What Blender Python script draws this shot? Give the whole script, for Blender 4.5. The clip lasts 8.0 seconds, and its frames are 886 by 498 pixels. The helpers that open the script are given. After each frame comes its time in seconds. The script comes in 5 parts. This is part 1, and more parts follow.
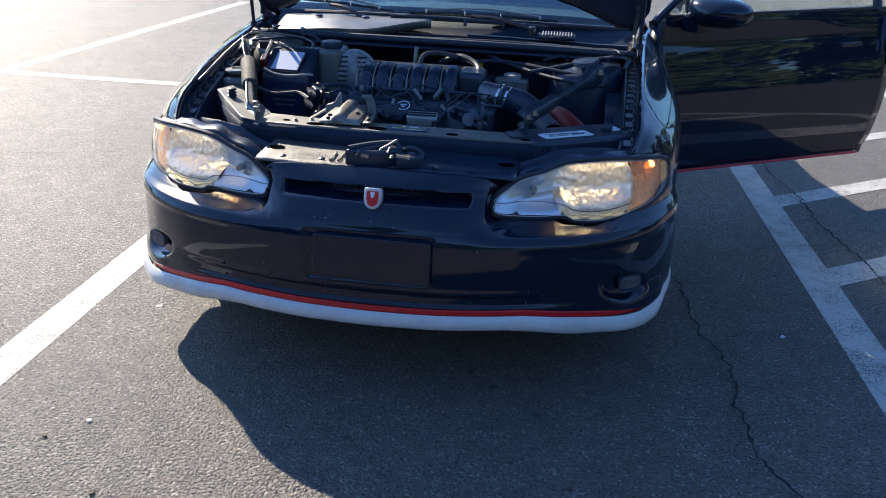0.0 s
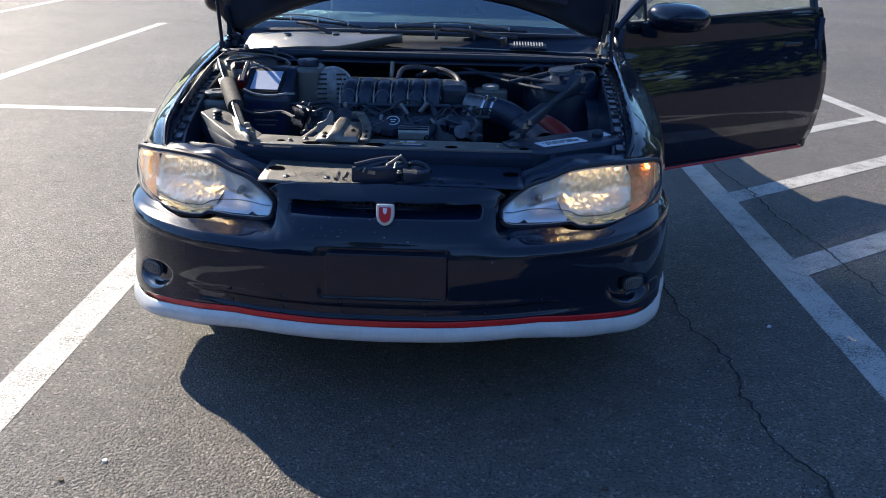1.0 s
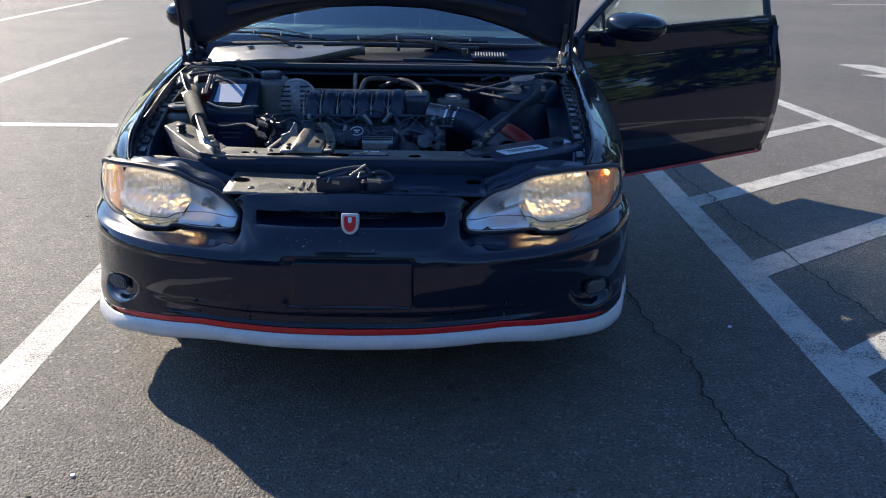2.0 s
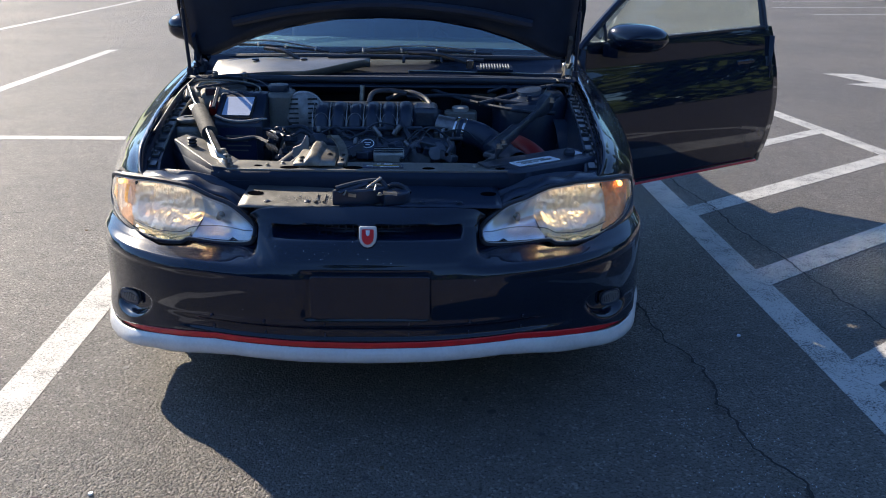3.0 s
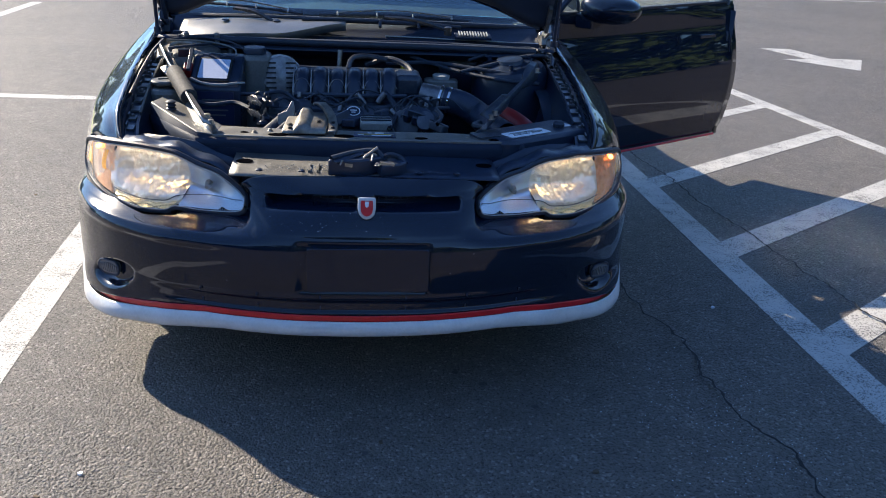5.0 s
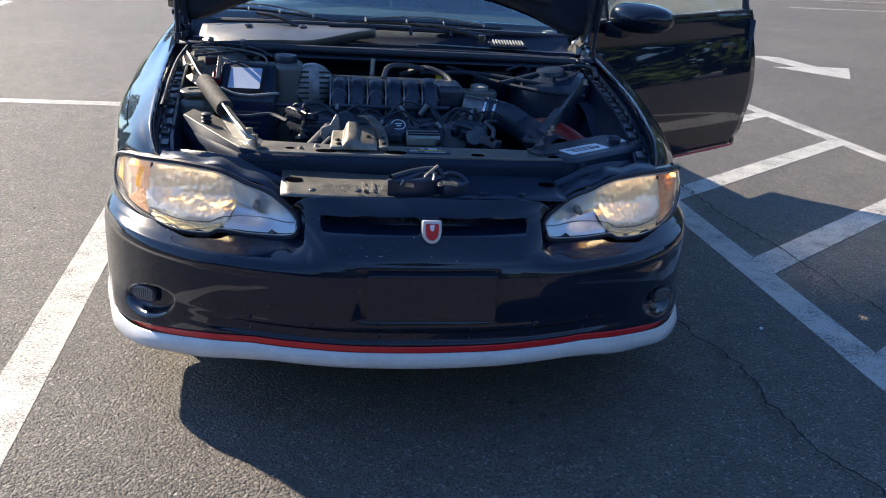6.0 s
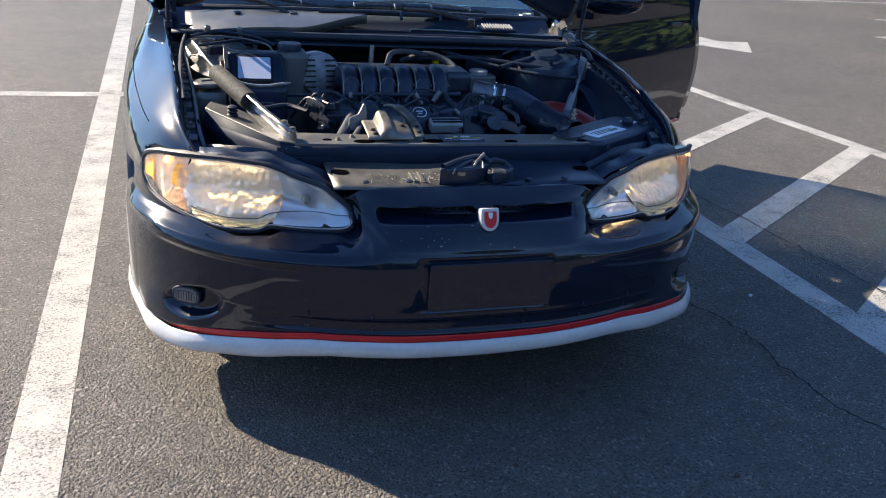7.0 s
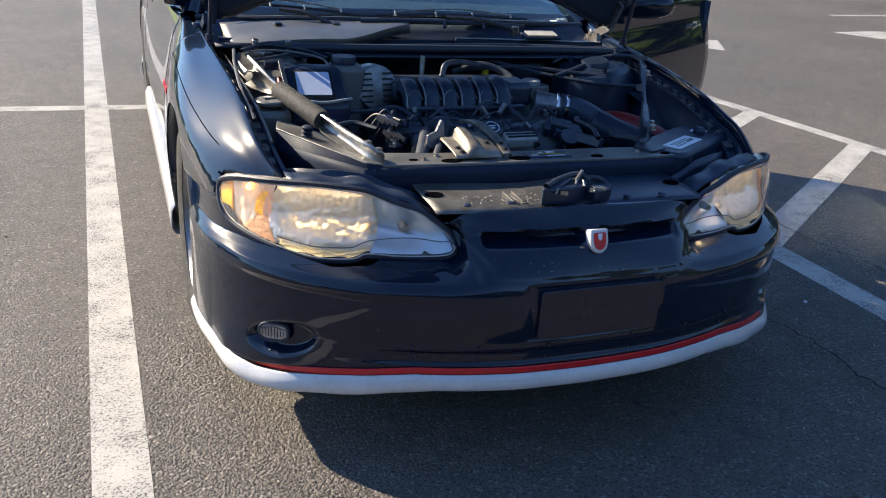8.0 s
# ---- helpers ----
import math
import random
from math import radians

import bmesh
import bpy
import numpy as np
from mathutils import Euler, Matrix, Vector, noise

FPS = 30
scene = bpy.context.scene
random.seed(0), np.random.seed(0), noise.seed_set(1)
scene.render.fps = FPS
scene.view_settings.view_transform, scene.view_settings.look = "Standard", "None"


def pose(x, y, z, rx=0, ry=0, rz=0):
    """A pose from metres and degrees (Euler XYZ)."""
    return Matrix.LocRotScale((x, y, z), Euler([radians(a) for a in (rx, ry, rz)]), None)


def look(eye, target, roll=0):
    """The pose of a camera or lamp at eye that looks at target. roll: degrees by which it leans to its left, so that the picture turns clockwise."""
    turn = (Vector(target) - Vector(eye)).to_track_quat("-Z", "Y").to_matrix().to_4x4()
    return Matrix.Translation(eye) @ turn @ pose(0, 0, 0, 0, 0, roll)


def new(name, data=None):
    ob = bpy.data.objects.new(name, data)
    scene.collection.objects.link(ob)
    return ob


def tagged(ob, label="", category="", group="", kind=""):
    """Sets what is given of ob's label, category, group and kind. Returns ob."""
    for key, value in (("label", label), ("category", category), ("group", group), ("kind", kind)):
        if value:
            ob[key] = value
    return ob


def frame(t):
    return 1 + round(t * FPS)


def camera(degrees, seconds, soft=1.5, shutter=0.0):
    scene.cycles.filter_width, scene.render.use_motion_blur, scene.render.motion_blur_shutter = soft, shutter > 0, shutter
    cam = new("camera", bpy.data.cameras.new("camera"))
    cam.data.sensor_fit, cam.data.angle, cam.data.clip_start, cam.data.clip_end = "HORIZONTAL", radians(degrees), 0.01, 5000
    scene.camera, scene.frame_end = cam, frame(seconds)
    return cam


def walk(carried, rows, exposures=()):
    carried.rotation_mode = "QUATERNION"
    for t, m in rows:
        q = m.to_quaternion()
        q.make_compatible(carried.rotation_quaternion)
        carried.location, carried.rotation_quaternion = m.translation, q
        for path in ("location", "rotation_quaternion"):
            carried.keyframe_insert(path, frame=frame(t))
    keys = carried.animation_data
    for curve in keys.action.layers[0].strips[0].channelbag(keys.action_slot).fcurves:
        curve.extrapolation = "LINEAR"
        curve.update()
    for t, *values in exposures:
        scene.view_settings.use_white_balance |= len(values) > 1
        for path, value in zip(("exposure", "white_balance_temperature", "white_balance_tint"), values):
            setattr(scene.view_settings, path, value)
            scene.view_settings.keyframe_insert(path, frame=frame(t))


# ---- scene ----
cam = camera(54.6, 8.0, soft=1.0)
PATH = [
    (0.0, (0.5292, -2.2182, 1.3847), (0.2789, -0.4183, 0.6497), 1.9),
    (0.5, (0.3874, -2.2398, 1.3769), (0.1697, -0.4301, 0.6576), 0.5),
    (1.0, (0.2567, -2.252, 1.3838), (0.1914, -0.4248, 0.6782), 0.7),
    (1.5, (0.2541, -2.2774, 1.3867), (0.2282, -0.4444, 0.6919), 0.6),
    (2.0, (0.2714, -2.2877, 1.3857), (0.2751, -0.4506, 0.7046), 0.3),
    (3.5, (0.1188, -2.2776, 1.3936), (0.2089, -0.4331, 0.737), 0.6),
    (4.0, (0.1002, -2.2732, 1.3877), (0.2605, -0.4453, 0.6997), 1.3),
    (4.5, (0.0482, -2.2767, 1.3975), (0.2295, -0.468, 0.6635), 1.9),
    (6.0, (-0.2979, -2.0252, 1.3789), (-0.0013, -0.2274, 0.6576), 3.6),
    (6.5, (-0.4846, -1.9682, 1.3749), (-0.126, -0.1995, 0.6105), 3.3),
    (7.0, (-0.7417, -1.9387, 1.3828), (-0.1921, -0.2144, 0.6311), 4.1),
    (7.5, (-0.9179, -1.8202, 1.3544), (-0.3002, -0.1164, 0.6086), 4.0),
    (8.0, (-1.0875, -1.6774, 1.371), (-0.4175, 0.0064, 0.6262), 3.8),
]
walk(cam, [(t, look(eye, target, roll)) for t, eye, target, roll in PATH],
     [(0.0, 1.20, 6300, 10), (1.0, 1.06, 6400, 10), (2.0, 0.98, 6450, 10), (3.5, 1.00, 6500, 10), (4.5, 1.16, 6450, 10), (6.0, 1.20, 6750, 10), (7.0, 1.20, 6850, 10), (8.0, 1.12, 6950, 10)])

# ---- world, sun, exposure ----
SUN = Vector((-1.10, 1.20, 1.0)).normalized()
world = bpy.data.worlds.new("sky")
scene.world = world
world.use_nodes = True
wn = world.node_tree.nodes
sky = wn.new("ShaderNodeTexSky")
sky.sky_type = "NISHITA"
sky.sun_disc = False
sky.sun_elevation = math.asin(SUN.z)
sky.sun_rotation = math.atan2(SUN.x, SUN.y)
sky.air_density, sky.dust_density, sky.ozone_density = 1.1, 0.25, 2.5
wn["Background"].inputs["Strength"].default_value = 0.094
tint = wn.new("ShaderNodeMix")
tint.data_type, tint.blend_type = "RGBA", "MULTIPLY"
tint.inputs["Factor"].default_value, tint.inputs["B"].default_value = 1.0, (0.72, 0.93, 1.23, 1)
world.node_tree.links.new(sky.outputs["Color"], tint.inputs["A"])
world.node_tree.links.new(tint.outputs["Result"], wn["Background"].inputs["Color"])
sun_data = bpy.data.lights.new("sun", "SUN")
sun_data.energy, sun_data.angle, sun_data.color = 5.0, radians(0.53), (1.0, 0.87, 0.69)
sun = new("sun", sun_data)
sun.matrix_world = look(SUN * 60, (0, 0, 0))


# ---- materials ----
def nodes_of(name):
    m = bpy.data.materials.new(name)
    m.use_nodes = True
    nt = m.node_tree
    return m, nt, nt.nodes["Principled BSDF"]


def noise_node(nt, scale, detail=4.0, rough=0.55, coords=None):
    n = nt.nodes.new("ShaderNodeTexNoise")
    n.inputs["Scale"].default_value = scale
    n.inputs["Detail"].default_value = detail
    n.inputs["Roughness"].default_value = rough
    nt.links.new(coords, n.inputs["Vector"])
    return n


def ramp(nt, fac, stops):
    r = nt.nodes.new("ShaderNodeValToRGB")
    els = r.color_ramp.elements
    while len(els) < len(stops):
        els.new(0.5)
    for e, (p, c) in zip(els, stops):
        e.position, e.color = p, (*c, 1) if len(c) == 3 else c
    nt.links.new(fac, r.inputs["Fac"])
    return r


def mixed(nt, fac, a, b, blend="MIX"):
    m = nt.nodes.new("ShaderNodeMix")
    m.data_type, m.blend_type = "RGBA", blend
    for sock, v in ((m.inputs["Factor"], fac), (m.inputs["A"], a), (m.inputs["B"], b)):
        if isinstance(v, (int, float)):
            sock.default_value = v
        elif isinstance(v, tuple):
            sock.default_value = (*v, 1)
        else:
            nt.links.new(v, sock)
    return m.outputs["Result"]


def mat(name, col, rough=0.5, metal=0.0, col2=None, scale=18.0, fine=220.0, bump=0.0, coat=0.0, vary=0.12, dust=0.0, spec=0.5, coat_ior=1.6, coat_rough=0.03):
    """A worn surface: two colours mixed by coarse and fine noise, gloss varied, fine relief, a film of pale dust."""
    m, nt, p = nodes_of(name)
    tc = nt.nodes.new("ShaderNodeTexCoord").outputs["Object"]
    a = noise_node(nt, scale, 5, 0.6, tc)
    b = noise_node(nt, fine, 3, 0.6, tc)
    c2 = col2 or tuple(min(1, c * (1 + 2.2 * vary) + 0.002) for c in col)
    fac = ramp(nt, a.outputs["Fac"], [(0.38, (0, 0, 0)), (0.66, (1, 1, 1))])
    base = mixed(nt, fac.outputs["Color"], tuple(col), tuple(c2))
    grain = ramp(nt, b.outputs["Fac"], [(0.3, (1 - vary,) * 3), (0.7, (1 + vary,) * 3)])
    base = mixed(nt, 1.0, base, grain.outputs["Color"], "MULTIPLY")
    if dust:
        d = noise_node(nt, scale * 2.3, 8, 0.7, tc)
        df = ramp(nt, d.outputs["Fac"], [(0.45, (0, 0, 0)), (0.75, (dust,) * 3)])
        base = mixed(nt, df.outputs["Color"], base, (0.31, 0.305, 0.285))
    nt.links.new(base, p.inputs["Base Color"])
    rr = nt.nodes.new("ShaderNodeMapRange")
    rr.inputs["To Min"].default_value, rr.inputs["To Max"].default_value = max(0.02, rough * 0.8), min(1, rough * 1.25)
    nt.links.new(a.outputs["Fac"], rr.inputs["Value"])
    nt.links.new(rr.outputs["Result"], p.inputs["Roughness"])
    p.inputs["Metallic"].default_value = metal
    p.inputs["Coat Weight"].default_value = coat
    p.inputs["Coat Roughness"].default_value = coat_rough
    p.inputs["Coat IOR"].default_value = coat_ior
    p.inputs["Specular IOR Level"].default_value = spec
    if bump:
        bm_ = nt.nodes.new("ShaderNodeBump")
        bm_.inputs["Strength"].default_value, bm_.inputs["Distance"].default_value = 0.6, bump
        nt.links.new(b.outputs["Fac"], bm_.inputs["Height"])
        nt.links.new(bm_.outputs["Normal"], p.inputs["Normal"])
    return m


def asphalt_material():
    """Worn asphalt: grey matrix, fine stones of mixed tone."""
    m, nt, p = nodes_of("asphalt")
    tc = nt.nodes.new("ShaderNodeTexCoord").outputs["Object"]
    v = nt.nodes.new("ShaderNodeTexVoronoi")
    v.inputs["Scale"].default_value = 125
    nt.links.new(tc, v.inputs["Vector"])
    big = noise_node(nt, 0.55, 6, 0.62, tc)
    mid = noise_node(nt, 9.0, 5, 0.65, tc)
    fine = noise_node(nt, 260, 3, 0.6, tc)
    sep = nt.nodes.new("ShaderNodeSeparateColor")
    nt.links.new(v.outputs["Color"], sep.inputs["Color"])
    stones = ramp(nt, sep.outputs["Red"], [(0.0, (0.130, 0.121, 0.111)), (0.5, (0.158, 0.147, 0.134)), (0.9, (0.190, 0.176, 0.160)), (1.0, (0.32, 0.30, 0.275))])
    # gaps between the stones, shallow
    gaps = noise_node(nt, 104, 2.5, 0.66, tc)
    hole = ramp(nt, gaps.outputs["Fac"], [(0.39, (0, 0, 0)), (0.475, (1, 1, 1))])
    # pits darkened in the base colour, for the shade the bump can't cast
    tone = ramp(nt, hole.outputs["Color"], [(0.0, (0.36, 0.35, 0.35)), (0.5, (0.84, 0.84, 0.84)), (1.0, (1.01, 1.0, 0.995))])
    base = mixed(nt, 1.0, stones.outputs["Color"], tone.outputs["Color"], "MULTIPLY")
    patch = ramp(nt, big.outputs["Fac"], [(0.3, (0.80, 0.80, 0.82)), (0.7, (1.18, 1.16, 1.13))])
    base = mixed(nt, 1.0, base, patch.outputs["Color"], "MULTIPLY")
    spot = ramp(nt, mid.outputs["Fac"], [(0.33, (0.82, 0.82, 0.83)), (0.62, (1.06, 1.06, 1.05))])
    base = mixed(nt, 1.0, base, spot.outputs["Color"], "MULTIPLY")
    grain = ramp(nt, fine.outputs["Fac"], [(0.3, (0.88, 0.88, 0.88)), (0.7, (1.14, 1.14, 1.14))])
    base = mixed(nt, 1.0, base, grain.outputs["Color"], "MULTIPLY")
    nt.links.new(base, p.inputs["Base Color"])
    p.inputs["Roughness"].default_value = 0.60
    p.inputs["Specular IOR Level"].default_value = 0.5
    h = nt.nodes.new("ShaderNodeMath")
    h.operation = "MULTIPLY_ADD"
    nt.links.new(hole.outputs["Color"], h.inputs[0])
    h.inputs[1].default_value = 1.6
    nt.links.new(fine.outputs["Fac"], h.inputs[2])
    # each stone a small dome
    dome = nt.nodes.new("ShaderNodeMath")
    dome.operation = "MULTIPLY_ADD"
    nt.links.new(v.outputs["Distance"], dome.inputs[0])
    dome.inputs[1].default_value = -1.6
    nt.links.new(h.outputs[0], dome.inputs[2])
    bmp = nt.nodes.new("ShaderNodeBump")
    bmp.inputs["Strength"].default_value, bmp.inputs["Distance"].default_value = 1.0, 0.0065
    nt.links.new(dome.outputs[0], bmp.inputs["Height"])
    nt.links.new(bmp.outputs["Normal"], p.inputs["Normal"])
    return m


def line_paint_material():
    m, nt, p = nodes_of("line_paint")
    tc = nt.nodes.new("ShaderNodeTexCoord").outputs["Object"]
    v = nt.nodes.new("ShaderNodeTexVoronoi")
    v.inputs["Scale"].default_value = 95
    nt.links.new(tc, v.inputs["Vector"])
    a = noise_node(nt, 6, 6, 0.7, tc)
    b = noise_node(nt, 130, 6, 0.75, tc)
    add = nt.nodes.new("ShaderNodeMath")
    add.operation = "MULTIPLY_ADD"
    nt.links.new(b.outputs["Fac"], add.inputs[0])
    add.inputs[1].default_value = 1.15
    sc_ = nt.nodes.new("ShaderNodeMath")
    sc_.operation = "MULTIPLY"
    nt.links.new(a.outputs["Fac"], sc_.inputs[0])
    sc_.inputs[1].default_value = 0.45
    nt.links.new(sc_.outputs[0], add.inputs[2])
    worn = ramp(nt, add.outputs[0], [(0.68, (1, 1, 1)), (0.775, (0, 0, 0))])
    white = ramp(nt, a.outputs["Fac"], [(0.3, (0.38, 0.37, 0.345)), (0.7, (0.49, 0.48, 0.45))])
    nt.links.new(mixed(nt, worn.outputs["Color"], white.outputs["Color"], (0.07, 0.07, 0.07)), p.inputs["Base Color"])
    p.inputs["Roughness"].default_value = 0.6
    bmp = nt.nodes.new("ShaderNodeBump")
    bmp.inputs["Strength"].default_value, bmp.inputs["Distance"].default_value = 0.7, 0.004
    nt.links.new(b.outputs["Fac"], bmp.inputs["Height"])
    nt.links.new(bmp.outputs["Normal"], p.inputs["Normal"])
    return m


def glass_material(name, col, rough=0.0, ior=1.45, clear=1.0):
    m, nt, p = nodes_of(name)
    p.inputs["Base Color"].default_value = (*col, 1)
    p.inputs["Roughness"].default_value = rough
    p.inputs["IOR"].default_value = ior
    p.inputs["Transmission Weight"].default_value = clear
    return m


def glow_material(name, col, strength):
    m, nt, p = nodes_of(name)
    p.inputs["Base Color"].default_value = (*col, 1)
    p.inputs["Emission Color"].default_value = (*col, 1)
    p.inputs["Emission Strength"].default_value = strength
    return m


def reflector_material(name, col, scale, depth, metal=0.85, rough=0.42):
    """Bright facetted metal film inside a lamp."""
    m, nt, p = nodes_of(name)
    tc = nt.nodes.new("ShaderNodeTexCoord").outputs["Object"]
    v = nt.nodes.new("ShaderNodeTexVoronoi")
    v.inputs["Scale"].default_value = scale
    v.feature = "SMOOTH_F1"
    nt.links.new(tc, v.inputs["Vector"])
    p.inputs["Base Color"].default_value = (*col, 1)
    p.inputs["Metallic"].default_value = metal
    p.inputs["Roughness"].default_value = rough
    bmp = nt.nodes.new("ShaderNodeBump")
    bmp.inputs["Strength"].default_value, bmp.inputs["Distance"].default_value = 0.8, depth
    nt.links.new(v.outputs["Distance"], bmp.inputs["Height"])
    nt.links.new(bmp.outputs["Normal"], p.inputs["Normal"])
    return m


ASPHALT = asphalt_material()
LINE = line_paint_material()
CRACK = mat("crack_tar", (0.012, 0.012, 0.013), 0.8, bump=0.002)
CONCRETE = mat("pale_concrete", (0.68, 0.67, 0.63), 0.85, col2=(0.80, 0.79, 0.75), scale=5, fine=90, bump=0.003)
OILSTAIN = mat("oil_stain", (0.065, 0.062, 0.059), 0.55, bump=0.003, fine=130, vary=0.3)
GRASS = mat("grass", (0.14, 0.22, 0.025), 0.7, col2=(0.26, 0.32, 0.055), scale=1.5, fine=25, bump=0.02, vary=0.3)
LEAF = mat("leaves", (0.036, 0.072, 0.014), 0.6, col2=(0.075, 0.12, 0.026), scale=0.3, fine=3, vary=0.3)
BARK = mat("bark", (0.10, 0.075, 0.05), 0.9, scale=3, fine=20, bump=0.02)
PAINT = mat("black_blue_paint", (0.0048, 0.0115, 0.0275), 0.25, 0.0, col2=(0.0056, 0.0132, 0.032), scale=2.0, fine=900, coat=1.0, vary=0.25, spec=0.04, coat_ior=1.52, coat_rough=0.025)
WHITE = mat("silver_white_paint", (0.62, 0.63, 0.64), 0.3, col2=(0.70, 0.71, 0.72), scale=9, fine=120, coat=0.6, vary=0.05, dust=0.12)
RED = mat("red_stripe", (0.62, 0.010, 0.018), 0.35, coat=0.25, vary=0.08)
SATIN = mat("satin_black_metal", (0.0120, 0.0225, 0.046), 0.30, scale=12, fine=300, dust=0.02, bump=0.0006)
PLASTIC = mat("black_plastic", (0.0150, 0.0265, 0.052), 0.34, scale=14, fine=500, dust=0.03, bump=0.0008)
RUBBER = mat("rubber", (0.0165, 0.0265, 0.045), 0.50, scale=20, fine=260, dust=0.04, bump=0.001)
COWL = mat("cowl_plastic", (0.0110, 0.0205, 0.042), 0.6, scale=14, fine=500, bump=0.0008, spec=0.25)
COVER = mat("grey_cowl_cover", (0.16, 0.158, 0.150), 0.36, 0.7, scale=10, fine=500, dust=0.06, bump=0.0006, spec=1.0)
ARM = mat("black_wiper_arm", (0.022, 0.023, 0.026), 0.22, scale=10, fine=300, dust=0.04, spec=0.8)
SLEEVE = mat("foam_sleeve", (0.028, 0.028, 0.028), 0.75, scale=30, fine=400, dust=0.25, bump=0.0015)
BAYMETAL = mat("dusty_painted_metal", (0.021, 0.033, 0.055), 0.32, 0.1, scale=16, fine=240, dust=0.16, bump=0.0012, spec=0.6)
TIEMETAL = mat("dusty_grey_metal", (0.19, 0.19, 0.185), 0.46, 0.75, col2=(0.27, 0.265, 0.25), scale=11, fine=240, dust=0.18, bump=0.0015, spec=0.6)
STEEL = mat("bare_steel", (0.50, 0.49, 0.47), 0.38, 0.92, col2=(0.28, 0.265, 0.24), scale=22, fine=200, dust=0.14, bump=0.001)
ALU = mat("cast_aluminium", (0.27, 0.275, 0.29), 0.38, 0.8, col2=(0.16, 0.16, 0.17), scale=25, fine=260, dust=0.06, bump=0.0015)
DULLPLATE = mat("dusty_grey_panel", (0.14, 0.139, 0.134), 0.50, 0.8, col2=(0.215, 0.211, 0.20), scale=14, fine=260, dust=0.12, bump=0.002)
BRACKET = mat("stained_bracket_steel", (0.28, 0.265, 0.235), 0.45, 0.6, col2=(0.15, 0.135, 0.115), scale=24, fine=220, dust=0.2, bump=0.0012)
FOGGLASS = mat("ribbed_fog_glass", (0.20, 0.20, 0.21), 0.15, 0.3, vary=0.1, spec=0.8)
HOODINNER = mat("blue_black_hood_inner", (0.015, 0.026, 0.052), 0.42, scale=8, fine=300, dust=0.02, bump=0.0006)
GRIT = mat("dry_grit", (0.42, 0.39, 0.33), 0.7, col2=(0.6, 0.56, 0.5), scale=90, fine=300)
CHROME = mat("chrome", (0.75, 0.75, 0.76), 0.1, 1.0, vary=0.03)
TANK = mat("milky_tank_plastic", (0.13, 0.135, 0.13), 0.42, scale=8, fine=120, dust=0.12)
TABMETAL = mat("satin_tab_metal", (0.17, 0.175, 0.185), 0.32, 0.6, scale=20, fine=240, dust=0.15)
LABEL = mat("paper_label", (0.74, 0.78, 0.84), 0.4, scale=12, fine=150, vary=0.05)
LABELBLUE = mat("battery_label", (0.42, 0.50, 0.66), 0.55, scale=9, fine=150, vary=0.05)
DARKBLUE = mat("blue_black_sticker", (0.012, 0.022, 0.07), 0.35, scale=12, fine=150)
HOLE = mat("open_hole", (0.002, 0.002, 0.003), 0.95, spec=0.0)
INK = mat("print_ink", (0.008, 0.009, 0.012), 0.6)
REDPLASTIC = mat("red_plastic", (0.17, 0.006, 0.008), 0.4, scale=10, fine=150, vary=0.15)
YELLOW = mat("yellow_plastic", (0.65, 0.48, 0.02), 0.4)
PALEPLASTIC = mat("pale_plastic", (0.31, 0.32, 0.315), 0.45, dust=0.2)
TYRE = mat("tyre_rubber", (0.02, 0.02, 0.021), 0.8, scale=12, fine=160, dust=0.2, bump=0.001)
TRIM = mat("dark_interior_trim", (0.035, 0.035, 0.04), 0.75, scale=10, fine=200, bump=0.001)
CLOTH = mat("dark_seat_cloth", (0.045, 0.045, 0.05), 0.9, scale=14, fine=400, bump=0.002)
LENS = glass_material("clear_lens", (0.99, 0.985, 0.97), 0.0, 1.25, 0.95)
WINDOW = glass_material("green_tint_glass", (0.86, 0.95, 0.88), 0.0, 1.2)
SCREEN = glass_material("windshield_glass", (0.26, 0.50, 0.56), 0.0, 2.15)
REFLECT = reflector_material("lamp_reflector", (0.64, 0.71, 0.80), 14, 0.002, 0.85, 0.32)
REFLECTWARM = reflector_material("warm_reflector", (0.95, 0.86, 0.73), 62, 0.006, 0.70, 0.28)
# paler copy of the amber film, sunlight put into its colour
REFLECTSUN = reflector_material("sunlit_amber_reflector", (0.95, 0.80, 0.66), 55, 0.005, 0.15, 0.35)
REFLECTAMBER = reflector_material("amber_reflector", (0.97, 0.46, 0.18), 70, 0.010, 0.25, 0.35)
FLUTED = reflector_material("fluted_yellow_film", (1.0, 0.84, 0.50), 130, 0.004, 0.25, 0.35)
MARKER = mat("yellow_marker_plastic", (0.95, 0.42, 0.02), 0.3, vary=0.1)
BULB = glow_material("lit_bulb", (1.0, 0.80, 0.50), 4.8)
STRIPAMBER = reflector_material("yellow_amber_film", (1.0, 0.50, 0.02), 120, 0.003, 0.1, 0.35)
WEDGE = reflector_material("brown_amber_film", (0.62, 0.34, 0.17), 110, 0.003, 0.4, 0.35)
LENSEDGE = mat("pale_lens_edge", (0.42, 0.43, 0.44), 0.2, vary=0.05)
BULBAMBER = glow_material("lit_amber_bulb", (1.0, 0.45, 0.10), 4.0)


# ---- builders ----
def sheet(rows, bm=None, cyclic=False):
    bm = bm or bmesh.new()
    vs = [[bm.verts.new(p) for p in r] for r in rows]
    for a, b in zip(vs, vs[1:]):
        n = len(a)
        for i in range(n if cyclic else n - 1):
            j = (i + 1) % n
            bm.faces.new((a[i], a[j], b[j], b[i]))
    return bm


